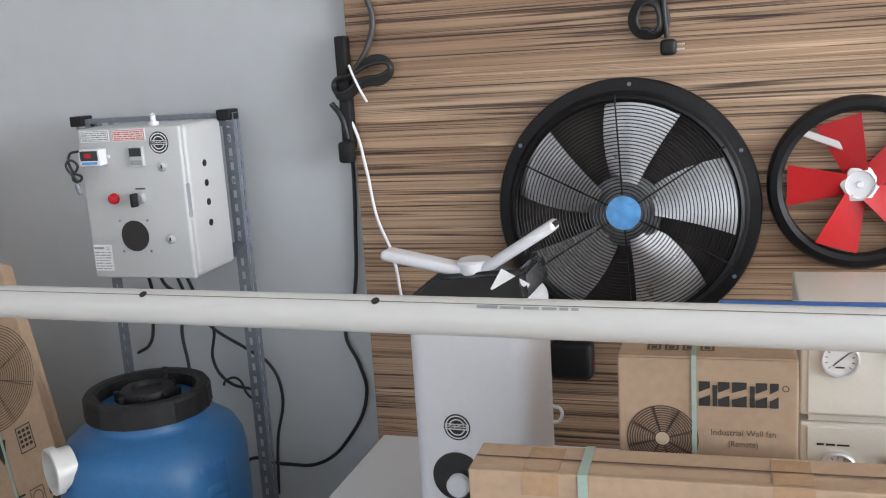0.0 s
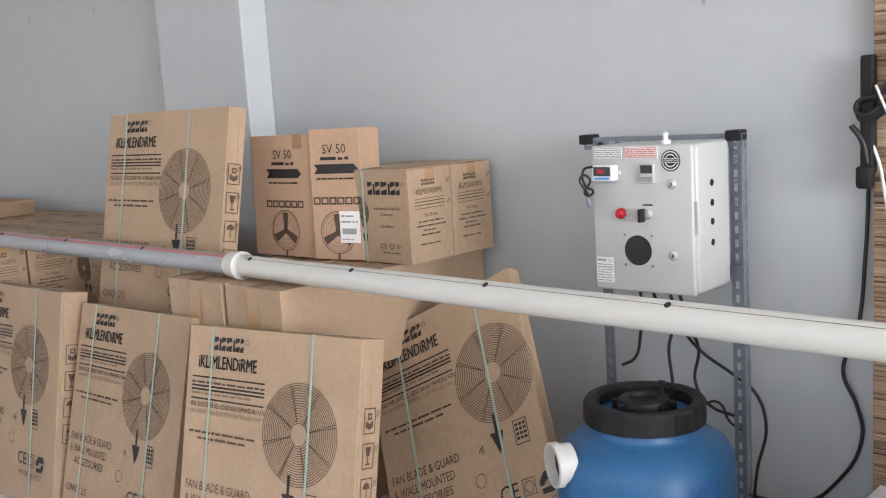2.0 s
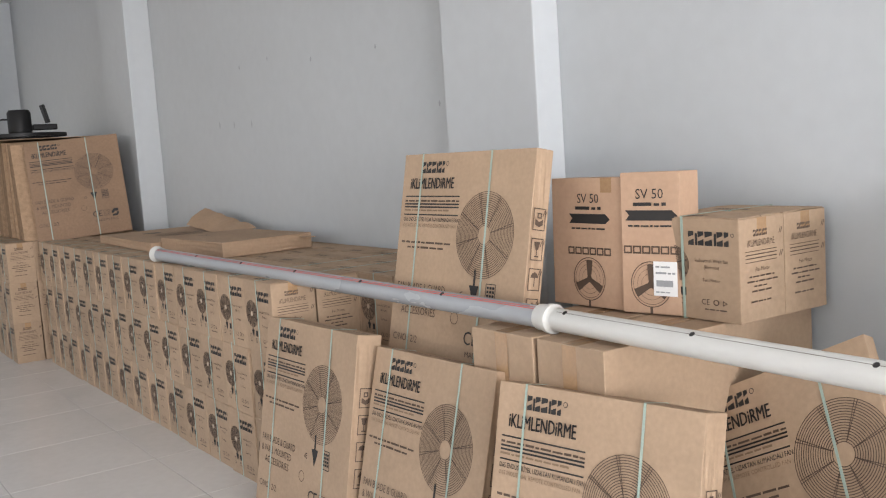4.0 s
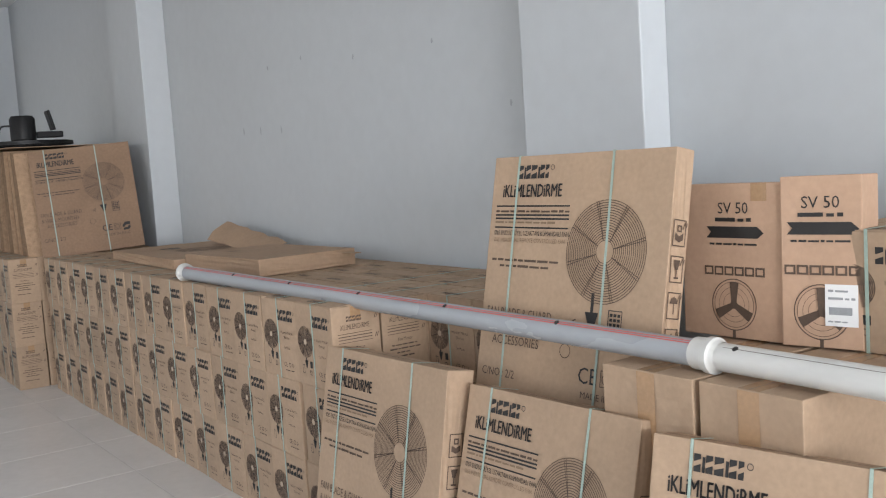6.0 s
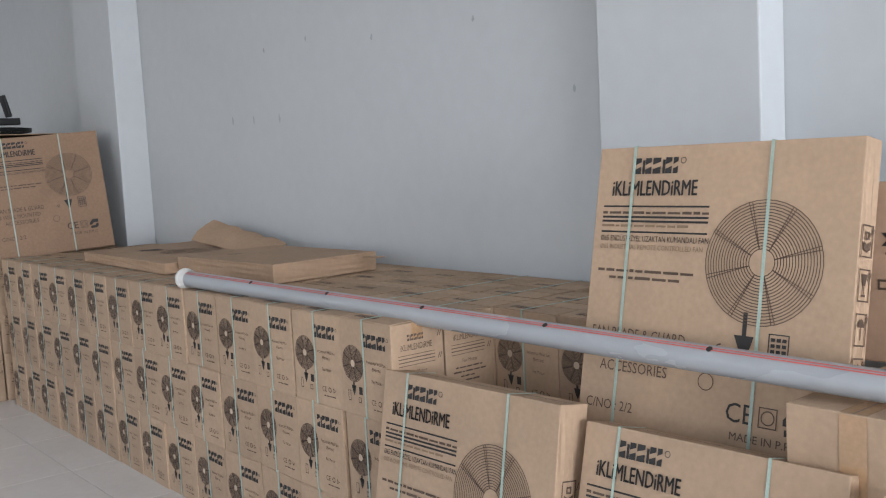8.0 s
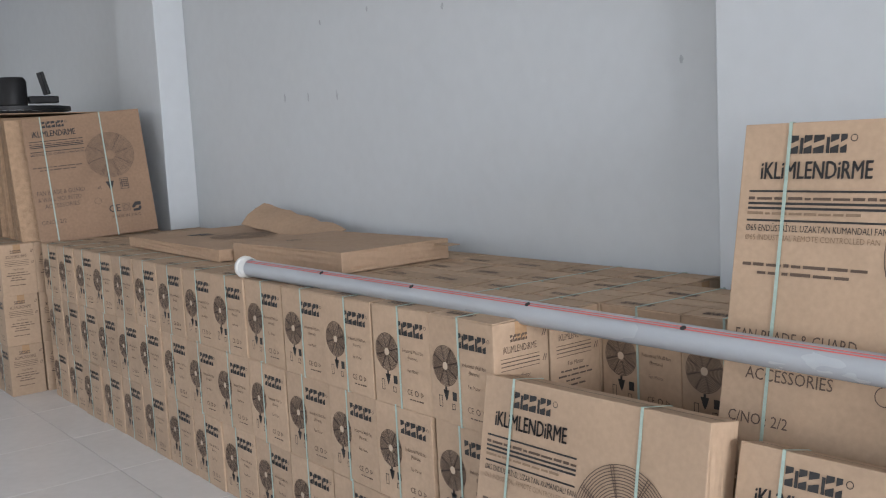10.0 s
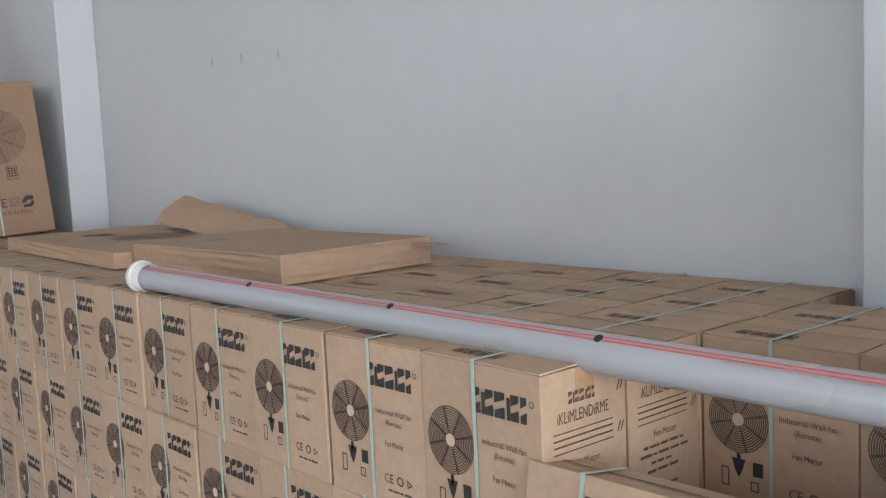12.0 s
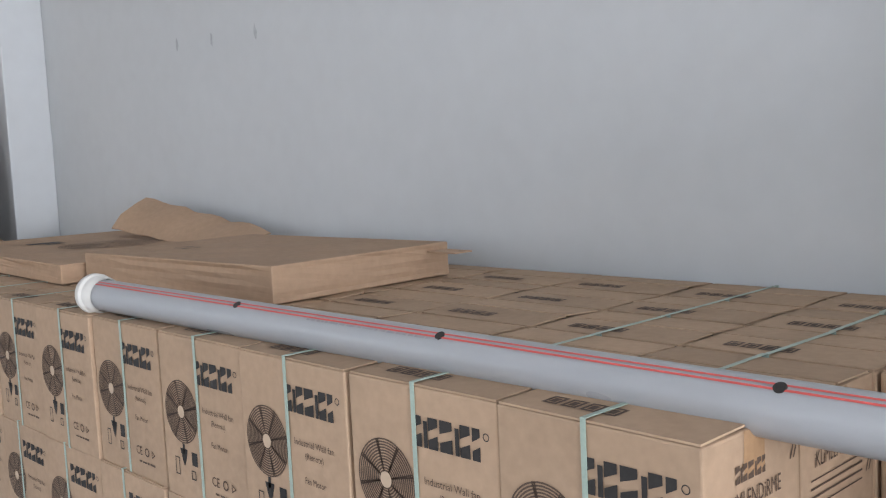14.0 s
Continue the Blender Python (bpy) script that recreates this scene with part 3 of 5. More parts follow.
def guard_carton(name, seed, label, strap_at=(-0.27, 0.19), depth=BD, group="leaning guard cartons", trim=0.0, board=None):
    board = board or KRAFT
    """A large flat carton for a fan guard, fully printed on its front and bound with two straps."""
    c = thing(name, Matrix(), label, "carton", group)
    T = BH
    part("body", carton_body(BW - trim, depth, BH, seed, 6, 0.004), board, c, m=pose(-trim / 2, 0, 0))
    part("flap_gap", flap_seam(BW - 2 * trim, depth, BH).mesh("flap_gap", over(BH), INK_SOFT), INK_SOFT, c)
    for x in strap_at:
        part("strap", strap_loop(x, 0.009, depth, BH), STRAP, c, "pale green plastic strap")
    part("brand_mark", brand_shapes(Sheet(), -0.262, T - 0.078, 0.145, 0.045).ring(-0.104, T - 0.043, 0.008, 0.002, 16).mesh("brand_mark", front(), INK), INK, c)
    part("title", Sheet().text("iKLiMLENDiRME", -0.335, T - 0.14, 0.28, 0.043).text("iKLiMLENDiRME", -0.333, T - 0.139, 0.28, 0.043).mesh("title", front(), INK), INK, c, "bold black lettering")
    for v, h in ((0.173, 0.005), (0.204, 0.006), (0.216, 0.006), (0.246, 0.005)):
        part("rule", Sheet().rect(-0.362, T - v, 0.35, h).mesh("rule", front(), INK), INK, c)
    part("slogan", Sheet().words(-0.362, T - 0.192, 0.35, 0.010, 1).mesh("slogan", front(), INK_SOFT), INK_SOFT, c)
    part("model_line", Sheet().text("\u00d865 END\u00dcSTR\u0130YEL UZAKTAN KUMANDALI FAN", -0.362, T - 0.27, 0.355, 0.016).mesh("model_line", front(), INK), INK, c)
    s = Sheet().words(-0.362, T - 0.229, 0.3, 0.009, 2).text("\u00d865 INDUSTRIAL REMOTE CONTROLLED FAN", -0.362, T - 0.293, 0.34, 0.014)
    part("faint_lettering", s.mesh("faint_lettering", front(), INK_FAINT), INK_FAINT, c)
    part("small_print", Sheet().words(-0.362, T - 0.358, 0.33, 0.011, 3).words(-0.32, T - 0.378, 0.25, 0.011, 4).mesh("small_print", front(), INK_SOFT), INK_SOFT, c)
    s = Sheet().text("FAN BLADE & GUARD", -0.362, T - 0.546, 0.31, 0.03).text("& WALL MOUNTED", -0.362, T - 0.593, 0.28, 0.03).text("ACCESSORIES", -0.325, T - 0.639, 0.225, 0.03)
    part("contents_line", s.mesh("contents_line", front(), INK_SOFT), INK_SOFT, c)
    part("carton_number", Sheet().text("C/NO.: 2/2", -0.362, T - 0.75, 0.16, 0.028).mesh("carton_number", front(), INK_SOFT), INK_SOFT, c)
    part("origin_line", Sheet().text("MADE IN P.R.C", 0.1, T - 0.765, 0.19, 0.02).mesh("origin_line", front(), INK_SOFT), INK_SOFT, c)
    symbol_set(c, front())
    s = guard_print(Sheet(), 0.15, T - 0.312, 0.16, 17, 0.0024)
    part("fan_drawing", s.mesh("fan_drawing", front(), INK_SOFT), INK_SOFT, c, "printed drawing of a round fan guard")
    part("fan_hub_drawing", Sheet().disc(0.15, T - 0.312, 0.034).mesh("fan_hub_drawing", front(-0.0004), board), board, c)
    for k in range(4 if depth > 0.07 else 0):
        u, v = depth / 2 - 0.028, T - 0.60 + k * 0.105
        s = Sheet().outline(u, v, 0.056, 0.078, 0.0035)
        if k == 0:
            s.rect(u + 0.015, v + 0.012, 0.026, 0.006).poly([(u + 0.028, v + 0.066), (u + 0.042, v + 0.045), (u + 0.014, v + 0.045)]).rect(u + 0.025, v + 0.02, 0.006, 0.03)
        elif k == 1:
            s.poly([(u + 0.01, v + 0.045), (u + 0.046, v + 0.045), (u + 0.04, v + 0.06), (u + 0.028, v + 0.066), (u + 0.016, v + 0.06)]).rect(u + 0.027, v + 0.015, 0.004, 0.03)
        elif k == 2:
            s.poly([(u + 0.014, v + 0.066), (u + 0.042, v + 0.066), (u + 0.034, v + 0.038), (u + 0.022, v + 0.038)]).rect(u + 0.026, v + 0.015, 0.004, 0.025).rect(u + 0.018, v + 0.012, 0.02, 0.005)
        else:
            s.poly([(u + 0.01, v + 0.02), (u + 0.028, v + 0.012), (u + 0.046, v + 0.02), (u + 0.046, v + 0.04), (u + 0.028, v + 0.03), (u + 0.01, v + 0.04)]).outline(u + 0.018, v + 0.042, 0.02, 0.02, 0.005)
        part("handling_mark", s.mesh("handling_mark", right(BW / 2), INK_SOFT), INK_SOFT, c)
        part("edge_mark", Sheet().stroke(depth - 0.024, v + 0.05, depth - 0.016, v + 0.07, 0.003).stroke(depth - 0.014, v + 0.05, depth - 0.006, v + 0.07, 0.003).mesh("edge_mark", right(BW / 2), INK_SOFT), INK_SOFT, c)
    return c


def lean(x, y, z, back, turn, roll=0.0):
    return pose(x, y, z, -back, roll, turn)


guard = guard_carton("guard_carton", 21, "large kraft fan guard carton leaning back, green straps")
guard.matrix_world = lean(-4.02, 1.918, 0.004, 10, 1.0, -0.5) @ GS
copy_thing(guard, lean(-3.267, 1.94, 0.006, 14, 1.0, -0.8) @ Matrix.Diagonal((0.945, 0.945, 0.965, 1.0)))
copy_thing(guard, lean(-2.455, 1.945, 0.01, 13, 7.7, -1.0) @ Matrix.Diagonal((0.945, 0.945, 0.97, 1.0)))
side_guard = guard_carton("guard_carton", 23, "large kraft fan guard carton leaning crooked against the wall", (-0.24, 0.13), 0.05, trim=0.09)
side_guard.matrix_world = lean(-1.955, 2.43, 0.098, 23, 8.5, -26) @ Matrix.Scale(0.947, 4)
tall = guard_carton("guard_carton", 22, "large kraft fan guard carton standing upright, two green straps", (-0.265, 0.155), 0.078)
tall.matrix_world = lean(-3.425, 2.277, 0.642, 11.2, 1.8) @ Matrix.Diagonal((0.975, 0.955, 0.955, 1.0))


def plain_carton(w, d, h, m, seed, label, material=KRAFT, name="carton", tape="x"):
    c = thing(name, m, label, "carton")
    part("body", carton_body(w, d, h, seed, 4, 0.003), material, c)
    if tape == "y":
        s = Sheet().rect(-0.03, 0.002, 0.06, d - 0.004)
        part("tape", s.mesh("tape", over(h - 0.0003), TAPE), TAPE, c)
        part("end_tape", Sheet().rect(-0.03, h * 0.3, 0.06, h * 0.69).mesh("end_tape", front(0.0003), TAPE), TAPE, c, "glossy brown packing tape")
        part("flap_gap", Sheet().rect(-0.0015, 0.002, 0.003, d - 0.004).mesh("flap_gap", over(h), INK_SOFT), INK_SOFT, c)
    elif tape == "x":
        part("flap_gap", flap_seam(w, d, h).mesh("flap_gap", over(h), INK_SOFT), INK_SOFT, c)
    return c


# cartons behind the leaning ones
plain_carton(0.30, 0.92, 0.31, pose(-2.945, 2.17, 0.597), 31, "long kraft carton lying flat, taped end", tape="y")
plain_carton(0.285, 0.92, 0.31, pose(-2.635, 2.17, 0.597, 0, 0, -1), 32, "long kraft carton lying flat, taped end", tape="y")
plain_carton(0.34, 0.90, 0.595, pose(-2.93, 2.18, 0), 33, "plain kraft carton under the long cartons")
plain_carton(0.27, 0.20, 0.595, pose(-2.615, 2.89, 0), 36, "narrow kraft carton under the long cartons")
plain_carton(0.72, 0.62, 0.638, pose(-3.46, 2.25, 0), 34, "plain kraft carton under the upright carton")
plain_carton(0.40, 0.36, 0.655, pose(-4.04, 2.11, 0.0), 35, "plain kraft carton beside the stacked cartons", tape="y")
WIDER = Matrix.Diagonal((1.2, 1.0, 0.98, 1.0))
put_small(FULL, 1, pose(-2.598, 2.665, 0.909, 0, 0, -1) @ WIDER)
copy_thing(FULL[0], pose(-2.595, 2.874, 0.909, 0, 0, -1) @ WIDER)


def tall_fan_carton(w, h, m, seed, sticker):
    """An upright carton for a stand fan with a dark banner and a fan drawing."""
    d = 0.12
    c = thing("stand_fan_carton", m, "upright kraft stand fan carton" + (" with a white sticker" if sticker else " with torn tape"), "carton", "stand fan cartons")
    part("body", carton_body(w, d, h, seed, 3, 0.003), KRAFT_PINK, c)
    part("flap_gap", flap_seam(w, d, h).mesh("flap_gap", over(h), INK_SOFT), INK_SOFT, c)
    s = Sheet().text("SV 50", -0.05, h - 0.085, 0.1, 0.032).words(-0.06, h - 0.108, 0.12, 0.014, 2).words(-0.08, h - 0.175, 0.16, 0.008, 3)
    s.poly([(-0.09, h - 0.155), (0.08, h - 0.155), (0.1, h - 0.14), (0.08, h - 0.122), (-0.09, h - 0.122), (-0.075, h - 0.138)])
    part("lettering", s.mesh("lettering", front(), INK), INK, c)
    s = Sheet()
    for k, q in enumerate((0.03, 0.03, 0.03, 0.03, 0.03, 0.03)):
        s.outline(-0.098 + k * 0.034, h - 0.262, q, 0.026, 0.0055)
    part("brand_mark", s.mesh("brand_mark", front(), INK_SOFT), INK_SOFT, c)
    s = Sheet().ring(0.0, 0.095, 0.073, 0.003).ring(0, 0.095, 0.065, 0.0015).ring(0, 0.095, 0.05, 0.0012).ring(0, 0.095, 0.035, 0.0012).disc(0, 0.095, 0.012).stroke(0, 0.022, 0, 0.0, 0.01)
    for a in (90, 210, 330):
        a = radians(a)
        s.poly([(0.01 * math.cos(a - 1), 0.095 + 0.01 * math.sin(a - 1)), (0.066 * math.cos(a - 0.25), 0.095 + 0.066 * math.sin(a - 0.25)), (0.066 * math.cos(a + 0.2), 0.095 + 0.066 * math.sin(a + 0.2)), (0.01 * math.cos(a + 1), 0.095 + 0.01 * math.sin(a + 1))])
    part("fan_drawing", s.mesh("fan_drawing", front(), INK_SOFT), INK_SOFT, c)
    if sticker:
        t = part("sticker", Sheet().rect(0.01, 0.06, 0.085, 0.11).mesh("sticker", front(-0.0006), PAPER), PAPER, c, "white paper sticker")
        s = Sheet().words(0.018, 0.15, 0.06, 0.008, 1).words(0.018, 0.13, 0.07, 0.008, 2).rect(0.02, 0.09, 0.06, 0.02).words(0.018, 0.07, 0.05, 0.006, 3)
        part("sticker_print", s.mesh("sticker_print", front(-0.0014), GREY_INK), GREY_INK, c)
    else:
        part("tape", Sheet().rect(0.06, h - 0.05, 0.05, 0.05).mesh("tape", front(-0.0002), TAPE), TAPE, c)
    return c


KRAFT_PINK = mat("pinkish_kraft", (0.50, 0.33, 0.225), 0.7, var=0.08, scale=5, fine=60, bump=0.12, spec=0.25, rand=0.05)
tall_fan_carton(0.35, 0.44, pose(-3.02, 2.625, 0.912, -2, 0, 2), 41, False)
tall_fan_carton(0.215, 0.455, pose(-2.752, 2.64, 0.912, -2, 0, 12), 42, True)

# ---- the drilled pipe ----
PIPE_R = 0.0345


def pipe():
    joint = Vector((-2.80, 2.258, 0.951))
    p = thing("drilled_pipe", Matrix.Translation(joint), "long grey plastic pipe with drilled holes lying on cartons", "pipe")

    def run(end):
        """The frame of a straight run from the joint: z along it, -y towards the room."""
        d = (Vector(end) - joint)
        ez = d.normalized()
        ey = Vector((0, 0, 1)).cross(ez).normalized()
        if ey.y > 0:
            ey = -ey
        ex = ey.cross(ez)
        if ex.z < 0:
            ex = -ex
        return Matrix((ex, ey, ez)).transposed().to_4x4(), d.length

    def on(m, a, s, r):
        """A point at s along the run, at the angle a above the room side."""
        return m @ Vector((r * math.sin(radians(a)), r * math.cos(radians(a)), s))

    far, fl = run((-5.945, 2.108, 0.999))
    near, nl = run((1.6, 2.025, 0.968))
    part("tube", lathe([(PIPE_R, 0.0), (PIPE_R, fl - 0.03)], 40, m=far, cap=False), PVC, p, "grey plastic tube", True)
    part("near_tube", lathe([(PIPE_R + 0.0005, 0.0), (PIPE_R + 0.0005, nl)], 40, m=near), PVC_PALE, p, "pale plastic tube", True)
    sock = [(0.036, 0.06), (0.036, 0.058), (0.041, 0.05), (0.041, 0.026), (0.0455, 0.02), (0.0455, 0.008), (0.043, 0.0), (0.029, 0.0), (0.029, 0.02), (0, 0.02)]
    part("end_socket", lathe([(r, fl - z) for r, z in sock], 40, m=far, cap=False), PVC_PALE, p, "white end cap", True)
    ring = [(0.036, -0.055), (0.041, -0.05), (0.041, -0.012), (0.046, -0.008), (0.046, 0.012), (0.041, 0.016), (0.039, 0.02), (0.036, 0.03)]
    part("coupling", lathe(ring, 40, m=near, cap=False), PVC_PALE, p, "white socket joint", True)
    for m, a, mt, s0, s1, w in ((far, 52, RED_LINE, 0.05, fl - 0.06, 2.6), (far, 64, RED_LINE, 0.05, fl - 0.06, 2.6), (near, 56, INK_SOFT, 0.05, nl - 0.1, 1.2)):
        b = bmesh.new()
        q = [b.verts.new(on(m, a + o, s, PIPE_R + 0.0012)) for o, s in ((-w, s0), (-w, s1), (w, s1), (w, s0))]
        b.faces.new(q)
        part("stripe", b, mt, p, "printed line")
    for x in HOLES:
        m, s = (far, (joint.x - x) / (joint.x + 5.945) * fl) if x < joint.x else (near, (x - joint.x) / (1.6 - joint.x) * nl)
        c, o = on(m, 58, s, PIPE_R - 0.006), on(m, 58, s, PIPE_R + 0.0014)
        turn = (o - c).to_track_quat("Z", "Y").to_matrix().to_4x4()
        part("hole", lathe([(0.0078, 0.0), (0.0078, (o - c).length)], 18, m=Matrix.Translation(c) @ turn), INK, p, "dark drilled hole")
    for m, s0, n, h in ((far, 1.0, 0.32, 0.005), (far, 2.05, 0.3, 0.005), (near, 2.3, 0.18, 0.008)):
        s = Sheet().words(0, 0, n, h, int(s0 * 10))
        part("stamp", s.mesh("stamp", lambda u, v: tuple(on(m, 42 + math.degrees(v / PIPE_R), s0 + u, PIPE_R + 0.0013)), GREY_INK), GREY_INK, p)


HOLES = [-5.356, -4.849, -4.34, -3.829, -3.317, -2.715, -2.216, -1.71, -1.205, -0.698]
pipe()

# ---- control cabinet on its slotted steel rack ----


def slotted_angle(length, leg=0.036, pitch=0.04, m=None):
    """An L-shaped steel angle with rows of slots, standing along z."""
    b = bmesh.new()
    n = int(length / pitch)
    for axis in (0, 1):
        us = (0, leg * 0.36, leg * 0.66, leg)
        for k in range(n):
            vs = (k * pitch, k * pitch + 0.009, k * pitch + 0.031, (k + 1) * pitch)
            if k == n - 1:
                vs = vs[:3] + (length,)
            for i in range(3):
                for j in range(3):
                    if i == 1 and j == 1:
                        continue
                    q = [(us[i], vs[j]), (us[i + 1], vs[j]), (us[i + 1], vs[j + 1]), (us[i], vs[j + 1])]
                    b.faces.new([b.verts.new((u, 0, v) if axis == 0 else (0, u, v)) for u, v in q])
    bmesh.ops.remove_doubles(b, verts=b.verts, dist=1e-5)
    bmesh.ops.recalc_face_normals(b, faces=b.faces)
    bmesh.ops.solidify(b, geom=b.faces[:], thickness=0.002)
    if m:
        bmesh.ops.transform(b, matrix=m, verts=b.verts)
    return b


def bolt(parent, x, y, z, r=0.008):
    m = Matrix.Translation((x, y, z)) @ pose(0, 0, 0, 90)
    part("bolt", lathe([(r, 0), (r, 0.005), (r * 0.6, 0.0052), (r * 0.6, 0.012), (0, 0.012)], 6, m=m), STEEL, parent)


rack = thing("steel_rack", pose(0, 0, 0), "grey slotted steel angle rack against the wall", "rack")
part("post", slotted_angle(1.29, m=Matrix.Translation((-1.432, 2.99, 0)) @ pose(0, 0, 0, 0, 0, 90)), STEEL, rack)
part("post", slotted_angle(1.29, m=Matrix.Translation((-1.90, 2.985, 0))), STEEL, rack)
part("top_bar", slotted_angle(0.52, m=Matrix.Translation((-1.94, 2.97, 1.292)) @ pose(0, 0, 0, 0, 90, 0)), STEEL, rack)
part("cross_bar", slotted_angle(0.47, m=Matrix.Translation((-1.90, 2.975, 0.915)) @ pose(0, 0, 0, 0, 90, 0)), STEEL, rack)
for x in (-1.445, -1.93):
    part("corner_cap", box(x - 0.02, 2.955, 1.272, x + 0.022, 3.01, 1.302, 0.004), BLACK, rack, "black plastic corner cap")
part("foot", box(-1.46, 2.94, 0.0, -1.40, 3.03, 0.012, 0.003), BLACK, rack)
part("foot", box(-1.92, 2.94, 0.0, -1.86, 3.03, 0.012, 0.003), BLACK, rack)
part("foot_bracket", slotted_angle(0.16, m=Matrix.Translation((-1.43, 2.985, 0.10)) @ pose(0, 0, 0, 0, 90, 0)), STEEL, rack)
for z in (1.22, 1.16, 1.1, 0.93, 0.7, 0.42, 0.2):
    bolt(rack, -1.45, 2.985, z)

cab = thing("control_box", pose(-1.605, 2.735, 0.872), "light grey steel control box with switches mounted on the rack", "control box")
body = part("body", box(-0.157, 0.022, 0.0, 0.157, 0.215, 0.408, 0.014, 3), LIGHT_METAL, cab, smooth=True)
door = part("door", box(-0.157, 0, 0.0, 0.157, 0.019, 0.408, 0.008, 3), LIGHT_METAL, cab, smooth=True)
for z in (0.297, 0.243, 0.191, 0.134):
    part("knockout", lathe([(0.0095, 0), (0.0095, 0.0015), (0.006, 0.0016), (0, 0.0016)], 20, m=Matrix.Translation((0.157, 0.105, z)) @ pose(0, 0, 0, 0, 90, 0)), BLACK, body, "dark round cable hole")
part("latch", box(0.152, 0.004, 0.165, 0.1585, 0.02, 0.255, 0.002), GREY_INK, door)
part("eye_bolt", lathe([(0.014, 0), (0.014, 0.012), (0.007, 0.014), (0.007, 0.028), (0.01, 0.03), (0, 0.036)], 16, m=Matrix.Translation((0.058, 0.04, 0.405))), WHITE_PLASTIC, cab, smooth=True)
yf = -0.0012
for x0, w, c in ((-0.145, 0.09, GREY_INK), (-0.045, 0.1, RED_LINE)):
    plate = part("nameplate", box(x0, -0.0016, 0.372, x0 + w, 0.0005, 0.403), PAPER, door)
    s = Sheet().outline(x0 + 0.002, 0.374, w - 0.004, 0.027, 0.0015)
    for k in range(4):
        s.words(x0 + 0.006, 0.3775 + k * 0.0055, w - 0.012, 0.004, k)
    part("plate_print", s.mesh("plate_print", front(-0.0016), c), c, plate)
s = Sheet().disc(0.094, 0.365, 0.029)
badge = part("badge", s.mesh("badge", front(-0.0002), INK), INK, door, "round black and white maker's badge")
s = Sheet().ring(0.094, 0.365, 0.024, 0.003).ring(0.094, 0.365, 0.016, 0.003).rect(0.068, 0.359, 0.052, 0.012)
part("badge_ring", s.mesh("badge_ring", front(-0.001), PAPER), PAPER, badge)
brand = brand_shapes(Sheet(), 0.072, 0.361, 0.044, 0.008)
part("badge_mark", brand.mesh("badge_mark", front(-0.0017), INK), INK, badge)
meter = part("thermostat", box(-0.135, -0.032, 0.312, -0.068, 0.0, 0.356, 0.003), WHITE_PLASTIC, cab, "white plug-in thermostat")
part("display", box(-0.128, -0.0335, 0.326, -0.075, -0.03, 0.352), SCREEN, meter)
part("display_bar", box(-0.124, -0.0343, 0.316, -0.078, -0.032, 0.323), BLUE_LABEL, meter)
part("digit_window", box(-0.115, -0.0343, 0.334, -0.095, -0.033, 0.345), RED_LAMP, meter)
part("mounting_ear", box(-0.068, -0.006, 0.328, -0.058, -0.001, 0.338, 0.002), WHITE_PLASTIC, meter)
timer = part("timer", box(0.005, -0.012, 0.305, 0.048, 0.0, 0.358, 0.002), LIGHT_METAL, door, "small grey digital timer")
part("display", box(0.009, -0.0135, 0.332, 0.044, -0.011, 0.354), SCREEN, timer)
part("key_strip", box(0.009, -0.0135, 0.310, 0.044, -0.011, 0.322, 0.002), GREY_INK, timer)
turn = pose(0, 0, 0, 90, 0, 0)
part("indicator_lamp", lathe([(0.015, 0), (0.015, 0.006), (0.0125, 0.007), (0.012, 0.015), (0.008, 0.019), (0, 0.02)], 24, m=Matrix.Translation((-0.062, 0, 0.22)) @ turn), RED_LAMP, door, "round red indicator lamp", True)
sw = part("selector_switch", lathe([(0.015, 0), (0.015, 0.005), (0.012, 0.007), (0.012, 0.014), (0, 0.015)], 24, m=Matrix.Translation((0.02, 0, 0.22)) @ turn), SILVER, door, "black rotary switch", True)
part("switch_knob", box(0.008, -0.036, 0.2, 0.02, -0.012, 0.236, 0.003), BLACK, sw)
part("switch_label", Sheet().rect(0.006, 0.243, 0.03, 0.004).mesh("switch_label", front(), INK), INK, door)
part("fan_opening", lathe([(0.042, 0), (0.042, 0.002), (0, 0.002)], 40, m=Matrix.Translation((-0.013, 0, 0.118)) @ turn), INK, door, "round black air opening")
for x in (-0.055, 0.03):
    for z in (0.076, 0.16):
        part("screw", lathe([(0.004, 0), (0.003, 0.002), (0, 0.002)], 10, m=Matrix.Translation((x, 0, z)) @ turn), STEEL, door)
for z in (0.302, 0.109):
    lock = part("lock", lathe([(0.013, 0), (0.013, 0.003), (0.01, 0.005), (0, 0.005)], 24, m=Matrix.Translation((0.096, 0, z)) @ turn), SILVER, door, "round door lock", True)
    part("key_slot", box(0.094, -0.0062, z - 0.005, 0.098, -0.004, z + 0.005), INK, lock)
sheet = part("data_label", Sheet().rect(-0.15, 0.022, 0.058, 0.072).mesh("data_label", front(), PAPER), PAPER, door, "white data label")
s = Sheet().rect(-0.147, 0.082, 0.03, 0.006).text("CE", -0.112, 0.08, 0.015, 0.009)
for k in range(7):
    s.words(-0.147, 0.026 + k * 0.0075, 0.05, 0.004, k)
part("label_print", s.mesh("label_print", front(-0.0008), GREY_INK), GREY_INK, sheet)
